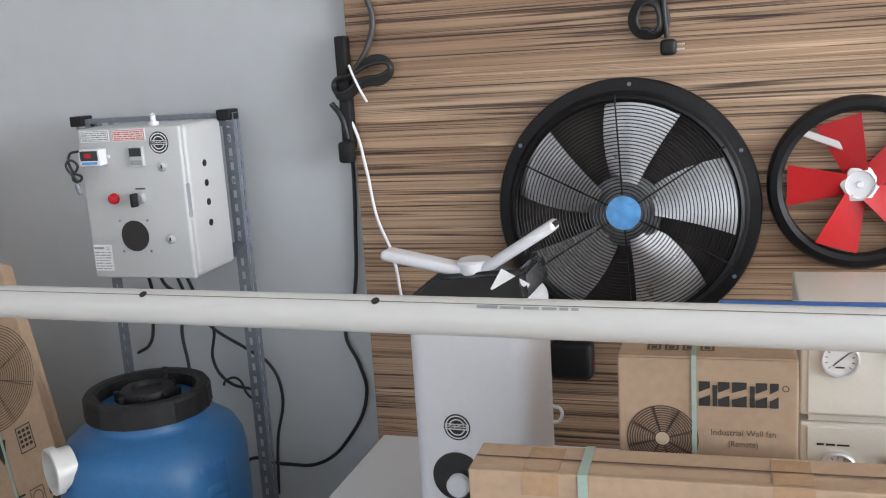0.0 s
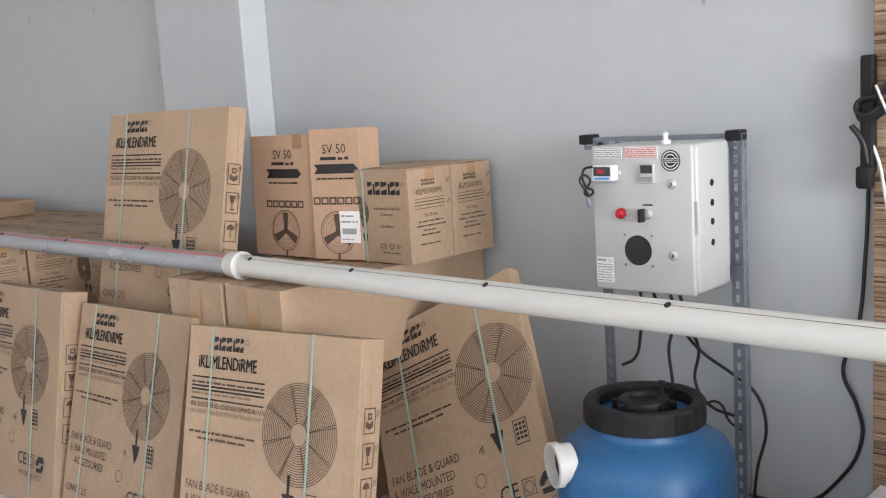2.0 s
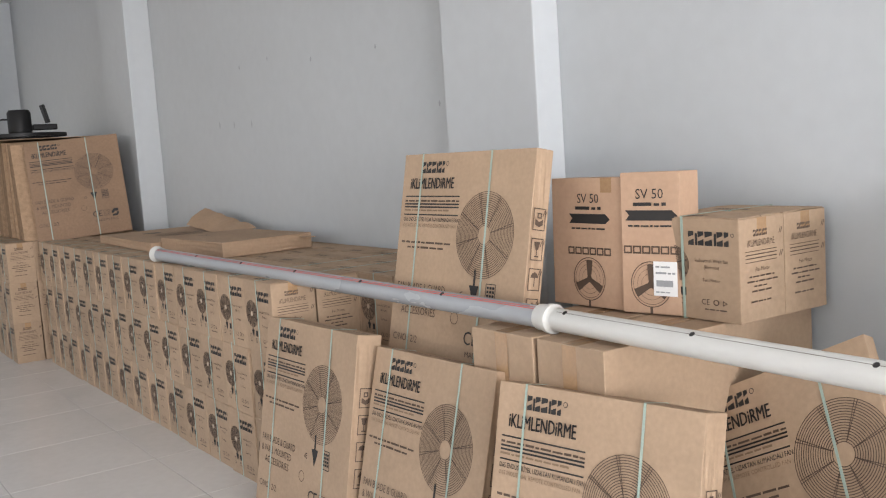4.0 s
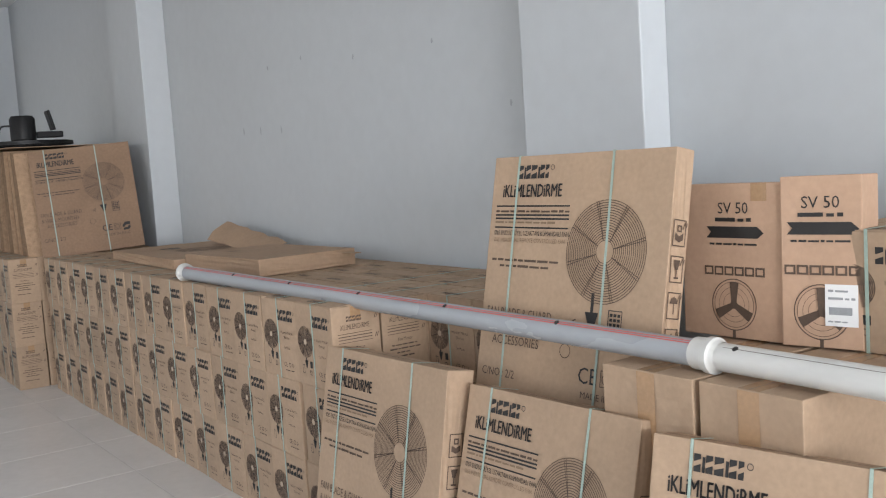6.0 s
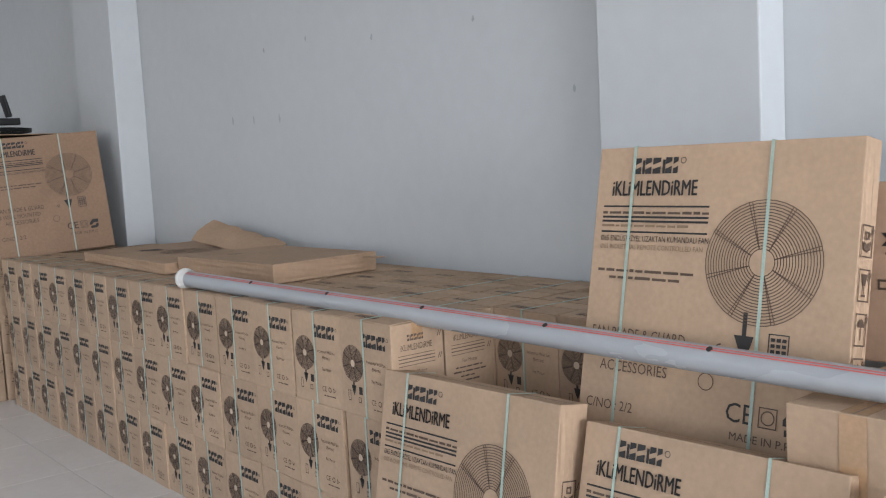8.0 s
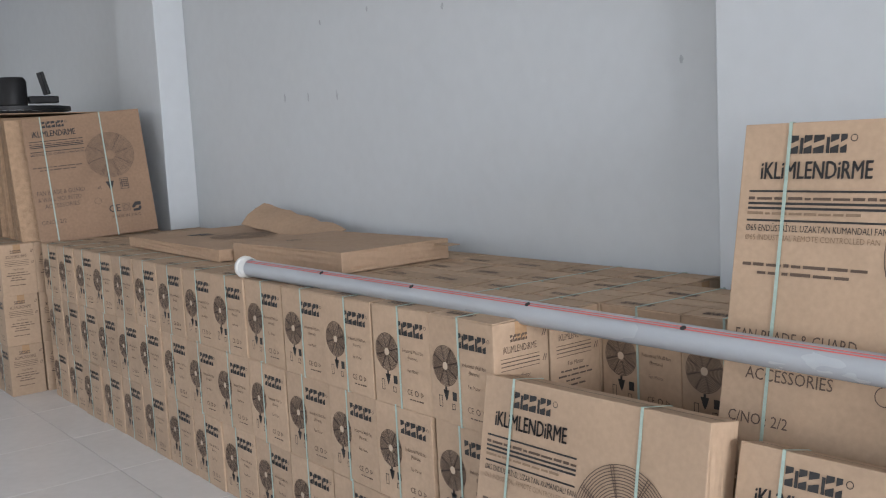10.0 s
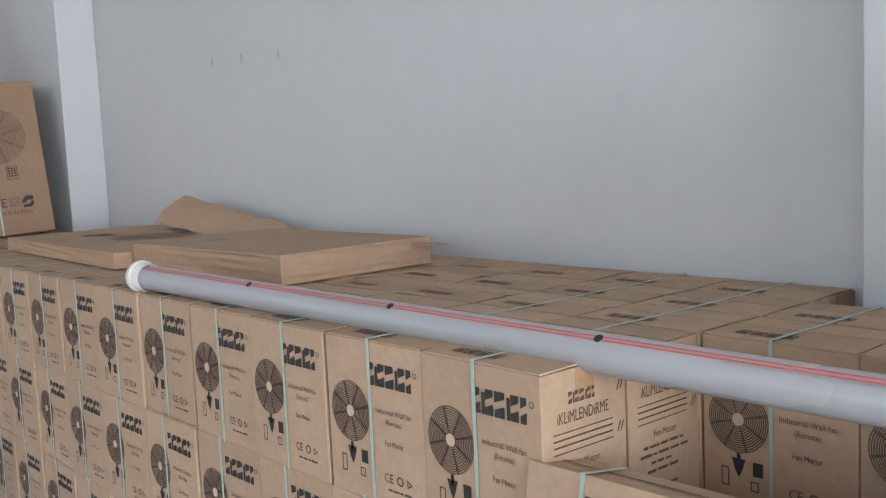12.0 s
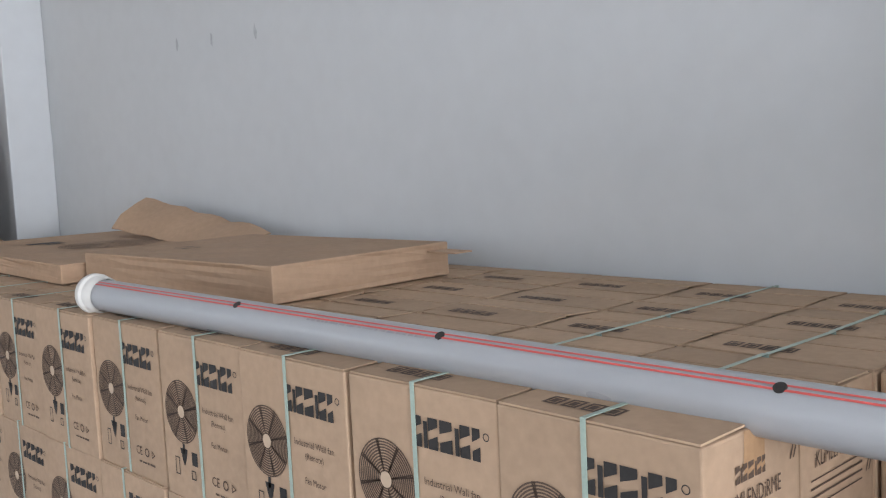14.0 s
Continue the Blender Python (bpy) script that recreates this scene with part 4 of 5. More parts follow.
# the sensor lead wound up beside the thermostat
tube([(-1.735, 2.70, 1.225), (-1.765, 2.70, 1.215), (-1.755, 2.695, 1.17), (-1.735, 2.70, 1.155), (-1.762, 2.70, 1.148), (-1.745, 2.70, 1.19), (-1.765, 2.69, 1.20), (-1.748, 2.70, 1.14)], 0.0035, "sensor_lead", RUBBER, label="thin black lead wound up on the control box", category="cable")
tube([(-1.752, 2.70, 1.138), (-1.752, 2.70, 1.128), (-1.744, 2.70, 1.11)], 0.0065, "sensor_tip", STEEL, label="small metal sensor tip at the lead's end", category="sensor")

# ---- cables ----
LOOSE = [
    ("power_cable", 0.0055, RUBBER, [(-1.112, 3.06, 1.19), (-1.124, 3.095, 1.154), (-1.134, 3.1, 0.945), (-1.155, 3.1, 0.737), (-1.194, 3.1, 0.611), (-1.158, 3.1, 0.523), (-1.142, 3.1, 0.433), (-1.209, 3.1, 0.288), (-1.318, 3.1, 0.194), (-1.438, 3.09, 0.187), (-1.56, 3.08, 0.193), (-1.6, 3.06, 0.02)], "long black cable hanging down the grey wall"),
    ("white_cable", 0.0045, WHITE_PLASTIC, [(-1.17, 3.09, 1.292), (-1.122, 3.05, 1.28), (-1.093, 3.05, 1.231), (-1.071, 3.06, 1.118), (-1.048, 3.06, 0.97), (-1.012, 3.06, 0.871), (-0.98, 3.05, 0.70), (-0.85, 2.95, 0.5), (-0.72, 2.85, 0.42)], "thin white cable running down to the mist machine"),
    ("grey_cable", 0.008, GREY_CABLE, [(-1.10, 3.05, 2.2), (-1.06, 3.06, 1.8), (-1.033, 3.06, 1.585), (-1.018, 3.06, 1.523), (-1.036, 3.055, 1.448), (-1.074, 3.05, 1.388)], "thick dark grey cable coming down the wood panel"),
    ("box_cable", 0.005, RUBBER, [(-1.677, 2.9, 0.88), (-1.677, 2.93, 0.805), (-1.639, 2.95, 0.762), (-1.654, 2.95, 0.655), (-1.644, 2.95, 0.547), (-1.66, 2.97, 0.3)], "black cable hanging from the control box"),
    ("box_cable", 0.005, RUBBER, [(-1.745, 2.92, 0.88), (-1.747, 2.96, 0.798), (-1.762, 2.97, 0.681), (-1.784, 2.97, 0.607), (-1.83, 2.97, 0.578)], "black cable hanging from the control box"),
    ("box_cable", 0.005, RUBBER, [(-1.63, 2.9, 0.88), (-1.62, 2.95, 0.76), (-1.61, 3.04, 0.647), (-1.49, 3.05, 0.569), (-1.436, 3.06, 0.526), (-1.403, 3.06, 0.435), (-1.433, 3.06, 0.283), (-1.45, 3.06, 0.1)], "black cable hanging from the control box"),
    ("box_cable", 0.005, RUBBER, [(-1.6, 2.9, 0.88), (-1.61, 3.0, 0.72), (-1.614, 3.06, 0.631), (-1.627, 3.06, 0.528), (-1.584, 3.06, 0.464), (-1.496, 3.06, 0.441)], "black cable tucked behind the rack post"),
    ("box_cable", 0.004, RUBBER, [(-1.595, 3.05, 0.455), (-1.588, 3.05, 0.468), (-1.546, 3.05, 0.479), (-1.512, 3.05, 0.425), (-1.46, 3.05, 0.40)], "short black cable end beside the rack post"),
]
for name, r, mt, pts, lab in LOOSE:
    tube(pts, r, name, mt, label=lab, category="cable")
coil = thing("cable_coil", pose(0, 0, 0), "bundled black cable tied with white cord at the panel edge", "cable")
for k in range(4):
    o = k * 0.006
    tube([(-1.135, 3.05 - o, 1.336 + o), (-1.08, 3.04 - o, 1.374), (-1.008, 3.045 - o, 1.42 - o), (-0.969, 3.05 - o, 1.392), (-0.988, 3.05 - o, 1.354 + o), (-1.048, 3.045 - o, 1.344 + o), (-1.119, 3.04 - o, 1.31 + o)], 0.006, "loop", RUBBER, coil, cyclic=True)
tube([(-1.15, 3.04, 1.30), (-1.125, 3.04, 1.265), (-1.11, 3.045, 1.2)], 0.008, "plug_lead", RUBBER, coil)
tube([(-1.085, 3.03, 1.40), (-1.07, 3.015, 1.375), (-1.055, 3.02, 1.335), (-1.045, 3.04, 1.30)], 0.0035, "tie_cord", PAPER, coil, "white tie cord")
strip = thing("power_strip", pose(-1.112, 3.06, 1.325), "narrow black power strip hanging at the panel edge", "power strip")
part("housing", box(-0.017, -0.02, -0.155, 0.017, 0.016, 0.155, 0.006), BLACK, strip)
part("plug", box(-0.022, -0.045, -0.19, 0.02, -0.005, -0.13, 0.01), BLACK, strip, smooth=True)
wall_plug = thing("hanging_plug", pose(-0.035, 0, -0.035), "coiled black lead with an angled two-pin plug", "plug")
for k in range(5):
    o = k * 0.005
    tube([(-0.285 + o, 3.06 - o, 1.536), (-0.292 + o, 3.06 - o, 1.482), (-0.258, 3.06 - o, 1.459 + o), (-0.216 - o, 3.06 - o, 1.47), (-0.206 - o, 3.06 - o, 1.517), (-0.243, 3.06 - o, 1.56 - o)], 0.0055, "loop", RUBBER, wall_plug, cyclic=True)
tube([(-0.215, 3.05, 1.6), (-0.213, 3.045, 1.53), (-0.206, 3.045, 1.455)], 0.007, "lead", RUBBER, wall_plug)
part("plug_body", box(-0.222, 3.02, 1.412, -0.183, 3.062, 1.452, 0.010, 3), BLACK, wall_plug, smooth=True)
for z in (1.426, 1.438):
    part("pin", lathe([(0.0024, 0), (0.0024, 0.02)], 10, m=Matrix.Translation((-0.183, 3.04, z)) @ pose(0, 0, 0, 0, 90, 0)), SILVER, wall_plug)

# ---- blue drum ----


def drum():
    d = thing("plastic_drum", pose(-1.475, 2.5, 0.0, 0, 0, 12), "blue plastic drum with a black screw lid and side pipe stub", "drum")

    prof = [(0.0, 0.0), (0.20, 0.0), (0.222, 0.02), (0.228, 0.1), (0.228, 0.32), (0.227, 0.465), (0.221, 0.508), (0.205, 0.54), (0.178, 0.56), (0.158, 0.57), (0.147, 0.577), (0.143, 0.585), (0.143, 0.61), (0.13, 0.61), (0.126, 0.60), (0.0, 0.60)]
    part("shell", lathe(prof, 72, squash=lambda a, z: 1 - 0.035 * math.cos(4 * a) * min(1, max(0, (0.56 - z) / 0.1))), BLUE, d, smooth=True)
    n = 16
    ring = lathe([(0.122, 0.607), (0.146, 0.602), (0.1525, 0.6), (0.1515, 0.648), (0.147, 0.656), (0.128, 0.657), (0.119, 0.65), (0.117, 0.622)], n * 6, cap=False, squash=lambda a, z: 1.0 + (0.014 if (a / (2 * math.pi) * n) % 1 < 0.12 else 0.0))
    part("lid_ring", ring, BLACK, d, "ribbed black screw ring")
    lid = part("lid", lathe([(0.121, 0.612), (0.119, 0.62), (0.1, 0.623), (0.0, 0.623)], 48), BLUE, d, "blue inner lid", True)
    part("vent_cap", lathe([(0.066, 0.62), (0.068, 0.642), (0.062, 0.655), (0.04, 0.658), (0.036, 0.648), (0.0, 0.648)], 40), BLACK, lid, smooth=True)
    for k in range(8):
        part("cap_rib", box(-0.004, 0.055, 0.622, 0.004, 0.082, 0.65, 0.002), BLACK, lid, m=pose(0, 0, 0, 0, 0, 45 * k + 10))
    part("valve", lathe([(0.006, 0.645), (0.006, 0.672), (0.011, 0.677), (0.011, 0.686), (0, 0.69)], 14, m=Matrix.Translation((0.03, 0.05, 0))), BLACK, lid, smooth=True)
    m = pose(0, 0, 0, 0, 0, 225) @ Matrix.Translation((0.205, 0, 0.515)) @ pose(0, 0, 0, 0, 90, 0)
    part("pipe_stub", lathe([(0.05, 0.0), (0.05, 0.03), (0.057, 0.032), (0.057, 0.05), (0.05, 0.052), (0.046, 0.02), (0.0, 0.02)], 36, m=m), PVC_PALE, d, "white plastic pipe stub", True)
    part("stub_inside", lathe([(0.0455, 0.022), (0.0455, 0.026), (0.0, 0.026)], 30, m=m), INK, d, "dark opening")
    g = pose(0, 0, 0.055, 0, 0, -32)
    part("grip_recess", box(0.20, -0.046, 0.335, 0.2285, 0.046, 0.455, 0.016, 3), BLUE_DARK, d, "moulded hand grip", True, g)
    part("grip", box(0.205, -0.034, 0.365, 0.236, 0.034, 0.40, 0.012, 3), BLUE, d, "moulded hand grip", True, g)


BLUE_DARK = mat("blue_recess_plastic", (0.018, 0.11, 0.30), 0.45, var=0.15, scale=8, fine=70, bump=0.2)
drum()
tap = thing("drum_fitting", pose(-1.24, 2.62, 0.0), "small white hose fitting beside the drum on the floor", "fitting")
part("elbow", lathe([(0.02, 0.0), (0.02, 0.06), (0.014, 0.062), (0.014, 0.12), (0.02, 0.125), (0.02, 0.15), (0, 0.15)], 18), WHITE_PLASTIC, tap, smooth=True)

# ---- wall fans ----


def axial_fan():
    f = thing("axial_fan", pose(-0.353, 3.04, 0.99), "large black axial fan with silver blades mounted on wood panel", "fan")
    to = pose(0, 0, 0, 90, 0, 0)
    R = 0.338
    frame_prof = [(0.30, -0.03), (R, -0.03), (R, -0.015), (R - 0.004, -0.008), (R - 0.03, -0.004), (R - 0.038, 0.004), (R - 0.042, 0.02), (R - 0.05, 0.026), (R - 0.058, 0.02), (R - 0.052, -0.0), (0.288, -0.03)]
    part("housing_ring", lathe(frame_prof, 72, m=to, cap=False), BLACK_METAL, f, smooth=True)
    # added disc, coloured dark for the shade on the wood behind the blades
    part("backplate", lathe([(0.29, -0.033), (0.29, -0.0305), (0, -0.0305)], 48, m=to), SHADED_WOOD, f, "dark disc standing for the shaded wood behind the blades")
    for k in range(5):
        a = radians(72 * k + 89)
        b = bmesh.new()
        rows = []
        for i in range(9):
            q = i / 8
            r = 0.075 + q * 0.207
            half = 0.44 - 0.09 * q
            sweep = -0.17 * q
            row = []
            for j in range(7):
                w = j / 6 - 0.5
                ang = a + sweep + w * 2 * half
                row.append(b.verts.new((r * math.cos(ang), -0.004 + 0.018 * w * 2 - 0.006 * (1 - 4 * w * w), r * math.sin(ang))))
            rows.append(row)
        for p, q in zip(rows, rows[1:]):
            for j in range(6):
                b.faces.new((p[j], p[j + 1], q[j + 1], q[j]))
        bmesh.ops.recalc_face_normals(b, faces=b.faces)
        bmesh.ops.solidify(b, geom=b.faces[:], thickness=0.0025)
        part("blade", b, SILVER, f, "silver sickle blade", True)
    hub = part("motor_hub", lathe([(0.095, -0.02), (0.095, -0.002), (0.085, 0.006), (0.068, 0.008), (0.064, 0.018), (0, 0.018)], 48, m=to), GREY_METAL, f, "grey motor hub", True)
    part("hub_label", lathe([(0.044, 0.036), (0.044, 0.041), (0.0, 0.042)], 40, m=to), BLUE_LABEL, hub, "round blue label")
    for k in range(27):
        r = 0.052 + k * 0.0088
        z = 0.040 - 0.010 * max(0, (k - 6) / 20) ** 2
        part("guard_wire", lathe([(r - 0.0013, z), (r, z + 0.0013), (r + 0.0013, z), (r, z - 0.0013), (r - 0.0013, z)], 64, m=to), BLACK_METAL, f, smooth=True)
    for k in range(6):
        a = radians(60 * k + 33)
        part("guard_rod", lathe([(0.0022, 0.045), (0.0022, 0.298)], 8, m=Matrix.Translation((0, -0.037, 0)) @ pose(0, 0, 0, 0, 90 - math.degrees(a), 0)), BLACK_METAL, f)
    for k in range(6):
        a = radians(60 * k + 87)
        part("screw", lathe([(0.006, -0.009), (0.005, -0.004), (0, -0.004)], 10, m=Matrix.Translation((0.322 * math.cos(a), 0, 0.322 * math.sin(a))) @ to), STEEL, f)


def red_fan():
    f = thing("red_fan", pose(0.207, 3.045, 1.046), "black ring fan with five red blades on wood panel", "fan")
    to = pose(0, 0, 0, 90, 0, 0)
    R = 0.213
    part("housing_ring", lathe([(R - 0.012, -0.028), (R, -0.028), (R, -0.012), (R - 0.008, 0.004), (R - 0.024, 0.01), (R - 0.036, 0.004), (R - 0.038, -0.028)], 64, m=to, cap=False), BLACK_METAL, f, smooth=True)
    for k in range(5):
        a = radians(72 * k + 36)
        b = bmesh.new()
        rows = []
        for i in range(7):
            q = i / 6
            r = 0.03 + q * 0.135
            half = 0.026 + 0.026 * q
            row = []
            for j in range(5):
                w = j / 4 - 0.5
                c, s2 = math.cos(a), math.sin(a)
                t = w * 2 * half
                row.append(b.verts.new((r * c - t * s2, -0.004 + 0.012 * w * 2, r * s2 + t * c)))
            rows.append(row)
        for p, q in zip(rows, rows[1:]):
            for j in range(4):
                b.faces.new((p[j], p[j + 1], q[j + 1], q[j]))
        bmesh.ops.recalc_face_normals(b, faces=b.faces)
        bmesh.ops.solidify(b, geom=b.faces[:], thickness=0.002)
        bl = part("blade", b, RED, f, "red sheet metal blade", True)
    part("hub", lathe([(0.04, -0.004), (0.04, 0.008), (0.034, 0.012), (0.03, 0.007), (0.008, 0.006), (0.007, 0.010), (0, 0.010)], 36, m=to, squash=lambda a, z: 1 + 0.13 * max(0, math.cos(6 * a)) if z < 0.0085 else 1.0), WHITE_PLASTIC, f, "white toothed hub", True)
    part("strut", box(-0.172, -0.0005, 0.028, -0.035, 0.004, 0.046, 0.002), SILVER, f, "silver mounting strut", m=pose(0, 0, 0.036, 0, 22, 0))
    for x, z in ((-0.178, 0.098), (0.0, -0.198), (-0.198, 0.0)):
        part("bolt", lathe([(0.006, -0.012), (0.006, -0.008), (0, -0.008)], 6, m=Matrix.Translation((x, 0, z)) @ to), STEEL, f)


# dark brown with the shade behind the fan put into the colour
SHADED_WOOD = mat("shaded_wood_tone", (0.035, 0.028, 0.024), 0.6, var=0.2, scale=12, fine=90)
GREY_METAL = mat("grey_cast_metal", (0.20, 0.205, 0.21), 0.4, metal=0.4, var=0.15, scale=20, fine=120)
axial_fan()
red_fan()
adaptor = thing("power_adaptor", pose(-0.505, 3.04, 0.585), "black power adaptor plugged in on the wood panel", "adaptor")
part("case", box(-0.06, -0.035, -0.055, 0.058, 0.034, 0.05, 0.018, 3), BLACK, adaptor, smooth=True)
part("plug_collar", lathe([(0.02, 0.0), (0.02, 0.04), (0.015, 0.045), (0, 0.045)], 20, m=Matrix.Translation((0, 0, 0.045))), BLACK, adaptor, smooth=True)
part("indicator", lathe([(0.005, 0), (0.004, 0.003), (0, 0.003)], 12, m=Matrix.Translation((0.058, -0.01, -0.01)) @ pose(0, 0, 0, 0, 90, 0)), RED_LAMP, adaptor)

# ---- white bench and what stands on it ----
bench = thing("white_bench", pose(0, 0, 0), "low white laminate display bench along the wood panel", "bench")
part("top", box(-1.085, 1.98, 0.285, 2.6, 3.07, 0.315, 0.003), BOARD, bench)
part("side_panel", box(-1.08, 2.0, 0.0, -1.05, 3.06, 0.283, 0.002), BOARD, bench)
part("side_panel", box(2.56, 2.0, 0.0, 2.59, 3.06, 0.283, 0.002), BOARD, bench)
part("front_panel", box(-1.045, 2.03, 0.0, 2.555, 2.05, 0.283, 0.002), BOARD, bench)


def mist_machine():
    d = thing("mist_machine", pose(-0.637, 2.47, 0.317, 0, 0, -2), "white mist machine with a black top and two spout nozzles", "humidifier")
    b = box(-0.138, 0.0, 0.0, 0.138, 0.25, 0.578, 0.04, 5)
    part("body", b, WHITE_PLASTIC, d, smooth=True)
    cap = bmesh.new()
    lo = [(-0.14, 0.012, 0.572), (0.14, 0.012, 0.572), (0.14, 0.24, 0.572), (-0.14, 0.24, 0.572)]
    hi = [(-0.085, 0.06, 0.618), (0.125, 0.05, 0.638), (0.128, 0.225, 0.642), (-0.08, 0.225, 0.624)]
    L = [cap.verts.new(v) for v in lo]
    Hh = [cap.verts.new(v) for v in hi]
    cap.faces.new(L[::-1])
    cap.faces.new(Hh)
    for k in range(4):
        cap.faces.new((L[k], L[(k + 1) % 4], Hh[(k + 1) % 4], Hh[k]))
    bmesh.ops.bevel(cap, geom=cap.edges[:], offset=0.012, segments=3, affect="EDGES")
    part("cover", cap, BLACK_GLOSS, d, "glossy black top cover", True)
    noz = part("nozzle_base", lathe([(0.05, 0.60), (0.05, 0.625), (0.043, 0.655), (0.036, 0.66), (0, 0.66)], 36, m=Matrix.Translation((0.0, 0.11, -0.012))), WHITE_PLASTIC, d, smooth=True)
    for side, tilt in ((-1, 79), (1, 58)):
        bm_ = box(-0.012, -0.03, 0.0, 0.012, 0.03, 0.205, 0.0105, 4)
        arm = part("spout", bm_, WHITE_PLASTIC, d, "flat white spout", True, Matrix.Translation((0.0 + side * 0.015, 0.10, 0.622)) @ pose(0, 0, 0, 0, side * tilt, 0))
        part("mouth", box(-0.006, -0.022, 0.2035, 0.006, 0.022, 0.206, 0.002), INK, arm)
    tagp = part("paper_tag", box(0.0, -0.002, 0.0, 0.07, -0.0008, 0.05), PAPER, d, "white paper tag", m=pose(0.055, 0.03, 0.60, -12, 30, 6))
    s = Sheet().disc(-0.03, 0.29, 0.031)
    bd = part("badge", s.mesh("badge", front(-0.0002), INK), INK, d, "round black and white maker's badge")
    s = Sheet().ring(-0.03, 0.29, 0.026, 0.003).ring(-0.03, 0.29, 0.018, 0.003).rect(-0.058, 0.284, 0.056, 0.014)
    part("badge_ring", s.mesh("badge_ring", front(-0.001), PAPER), PAPER, bd)
    part("badge_mark", brand_shapes(Sheet(), -0.053, 0.287, 0.046, 0.009).mesh("badge_mark", front(-0.0017), INK), INK, bd)
    to = pose(0, 0, 0, 90, 0, 0)
    dial = part("dial", lathe([(0.058, 0), (0.058, 0.004), (0, 0.004)], 40, m=Matrix.Translation((-0.035, 0, 0.172)) @ to), BLACK_GLOSS, d, "round black dial plate", True)
    part("knob", lathe([(0.026, 0.003), (0.026, 0.02), (0.021, 0.026), (0, 0.027)], 32, m=Matrix.Translation((-0.031, 0, 0.156)) @ to), WHITE_PLASTIC, dial, "white turning knob", True)
    tube([(0.15, 0.16, 0.29), (0.172, 0.15, 0.285), (0.168, 0.15, 0.26), (0.15, 0.16, 0.25)], 0.004, "handle_loop", WHITE_PLASTIC, d)


BLACK_GLOSS = mat("black_gloss_plastic", (0.012, 0.012, 0.013), 0.16, var=0.2, scale=10, fine=80, bump=0.02)
mist_machine()
plain_carton(0.33, 0.24, 0.25, pose(-0.125, 2.15, 0.317), 51, "plain kraft carton under the wall fan carton")
shown = copy_thing(FULL[0], pose(-0.122, 2.16, 0.569, 0, 0, 1))
tagged(shown, "kraft industrial wall fan carton with a wide green strap", "carton")
long_carton = plain_carton(1.5, 0.11, 0.428, pose(0.252, 1.99, 0.317, 0, 0, 1.0), 52, "long kraft carton with green straps standing on the bench")
part("strap", strap_loop(-0.56, 0.016, 0.11, 0.428), STRAP, long_carton, "pale green plastic strap")
part("strap", strap_loop(0.02, 0.016, 0.11, 0.428), STRAP, long_carton, "pale green plastic strap")
for x in (-0.66, -0.27):
    part("tape", Sheet().rect(x, 0.01, 0.06, 0.09).mesh("tape", over(0.4276), TAPE), TAPE, long_carton)
    part("tape", Sheet().rect(x, 0.388, 0.06, 0.04).mesh("tape", front(0.0004), TAPE), TAPE, long_carton)


def gauge(parent, x, z):
    to = Matrix.Translation((x, 0, z)) @ pose(0, 0, 0, 90, 0, 0)
    g = part("gauge", lathe([(0.034, 0.0), (0.034, 0.014), (0.031, 0.018), (0.029, 0.015), (0.029, 0.010), (0, 0.010)], 40, m=to), SILVER, parent, "round chrome pressure gauge", True)
    part("dial_face", lathe([(0.0285, 0.0102), (0.0285, 0.0112), (0, 0.0112)], 36, m=to), PAPER, g)
    s = Sheet()
    for k in range(11):
        a = radians(220 - 26 * k)
        s.stroke(x + 0.021 * math.cos(a), z + 0.021 * math.sin(a), x + 0.026 * math.cos(a), z + 0.026 * math.sin(a), 0.0015)
    s.stroke(x - 0.012, z - 0.012, x + 0.016, z + 0.014, 0.002).rect(x - 0.008, z - 0.016, 0.016, 0.003)
    part("dial_print", s.mesh("dial_print", front(-0.0115), INK), INK, g)


def pump_unit(z):
    u = thing("pump_unit", pose(0.314, 2.36, z), "cream metal pump cabinet with a round pressure gauge", "pump", "stacked pump cabinets")
    part("case", box(-0.275, 0.0, 0.0, 0.28, 0.32, 0.2, 0.006, 3), CREAM, u, smooth=True)
    part("front_panel", box(-0.262, -0.004, 0.006, 0.268, 0.0005, 0.194, 0.002), CREAM, u)
    gauge(u, -0.208, 0.114)
    part("gauge_title", Sheet().words(-0.245, 0.158, 0.065, 0.006, 3).mesh("gauge_title", front(-0.004), INK), INK, u)
    part("switch_lamp", lathe([(0.015, 0), (0.015, 0.012), (0, 0.014)], 24, m=Matrix.Translation((-0.105, -0.004, 0.135)) @ pose(0, 0, 0, 90)), RED_LAMP, u, "red switch lamp", True)


pump_unit(0.503)
pump_unit(0.717)
spacer = thing("pump_spacer", pose(0.314, 2.37, 0.7035), "thin cream metal tray between the pump cabinets", "tray")
part("tray", box(-0.26, 0, 0, 0.26, 0.29, 0.013, 0.002), CREAM, spacer)
rail = thing("blue_rail", pose(0.314, 2.37, 0.9175), "blue painted rail lying on the pump cabinets", "rail")
part("bar", box(-0.42, 0, 0, 0.42, 0.02, 0.012, 0.002), BLUE_PAINT, rail)
plinth = thing("pump_plinth", pose(0.314, 2.37, 0.317), "plain cream plinth under the pump cabinets", "plinth")
part("case", box(-0.27, 0, 0, 0.27, 0.3, 0.1855, 0.003), CREAM, plinth)

# ---- flattened and opened cartons on the stack ----
FLAT_Z = 0.963


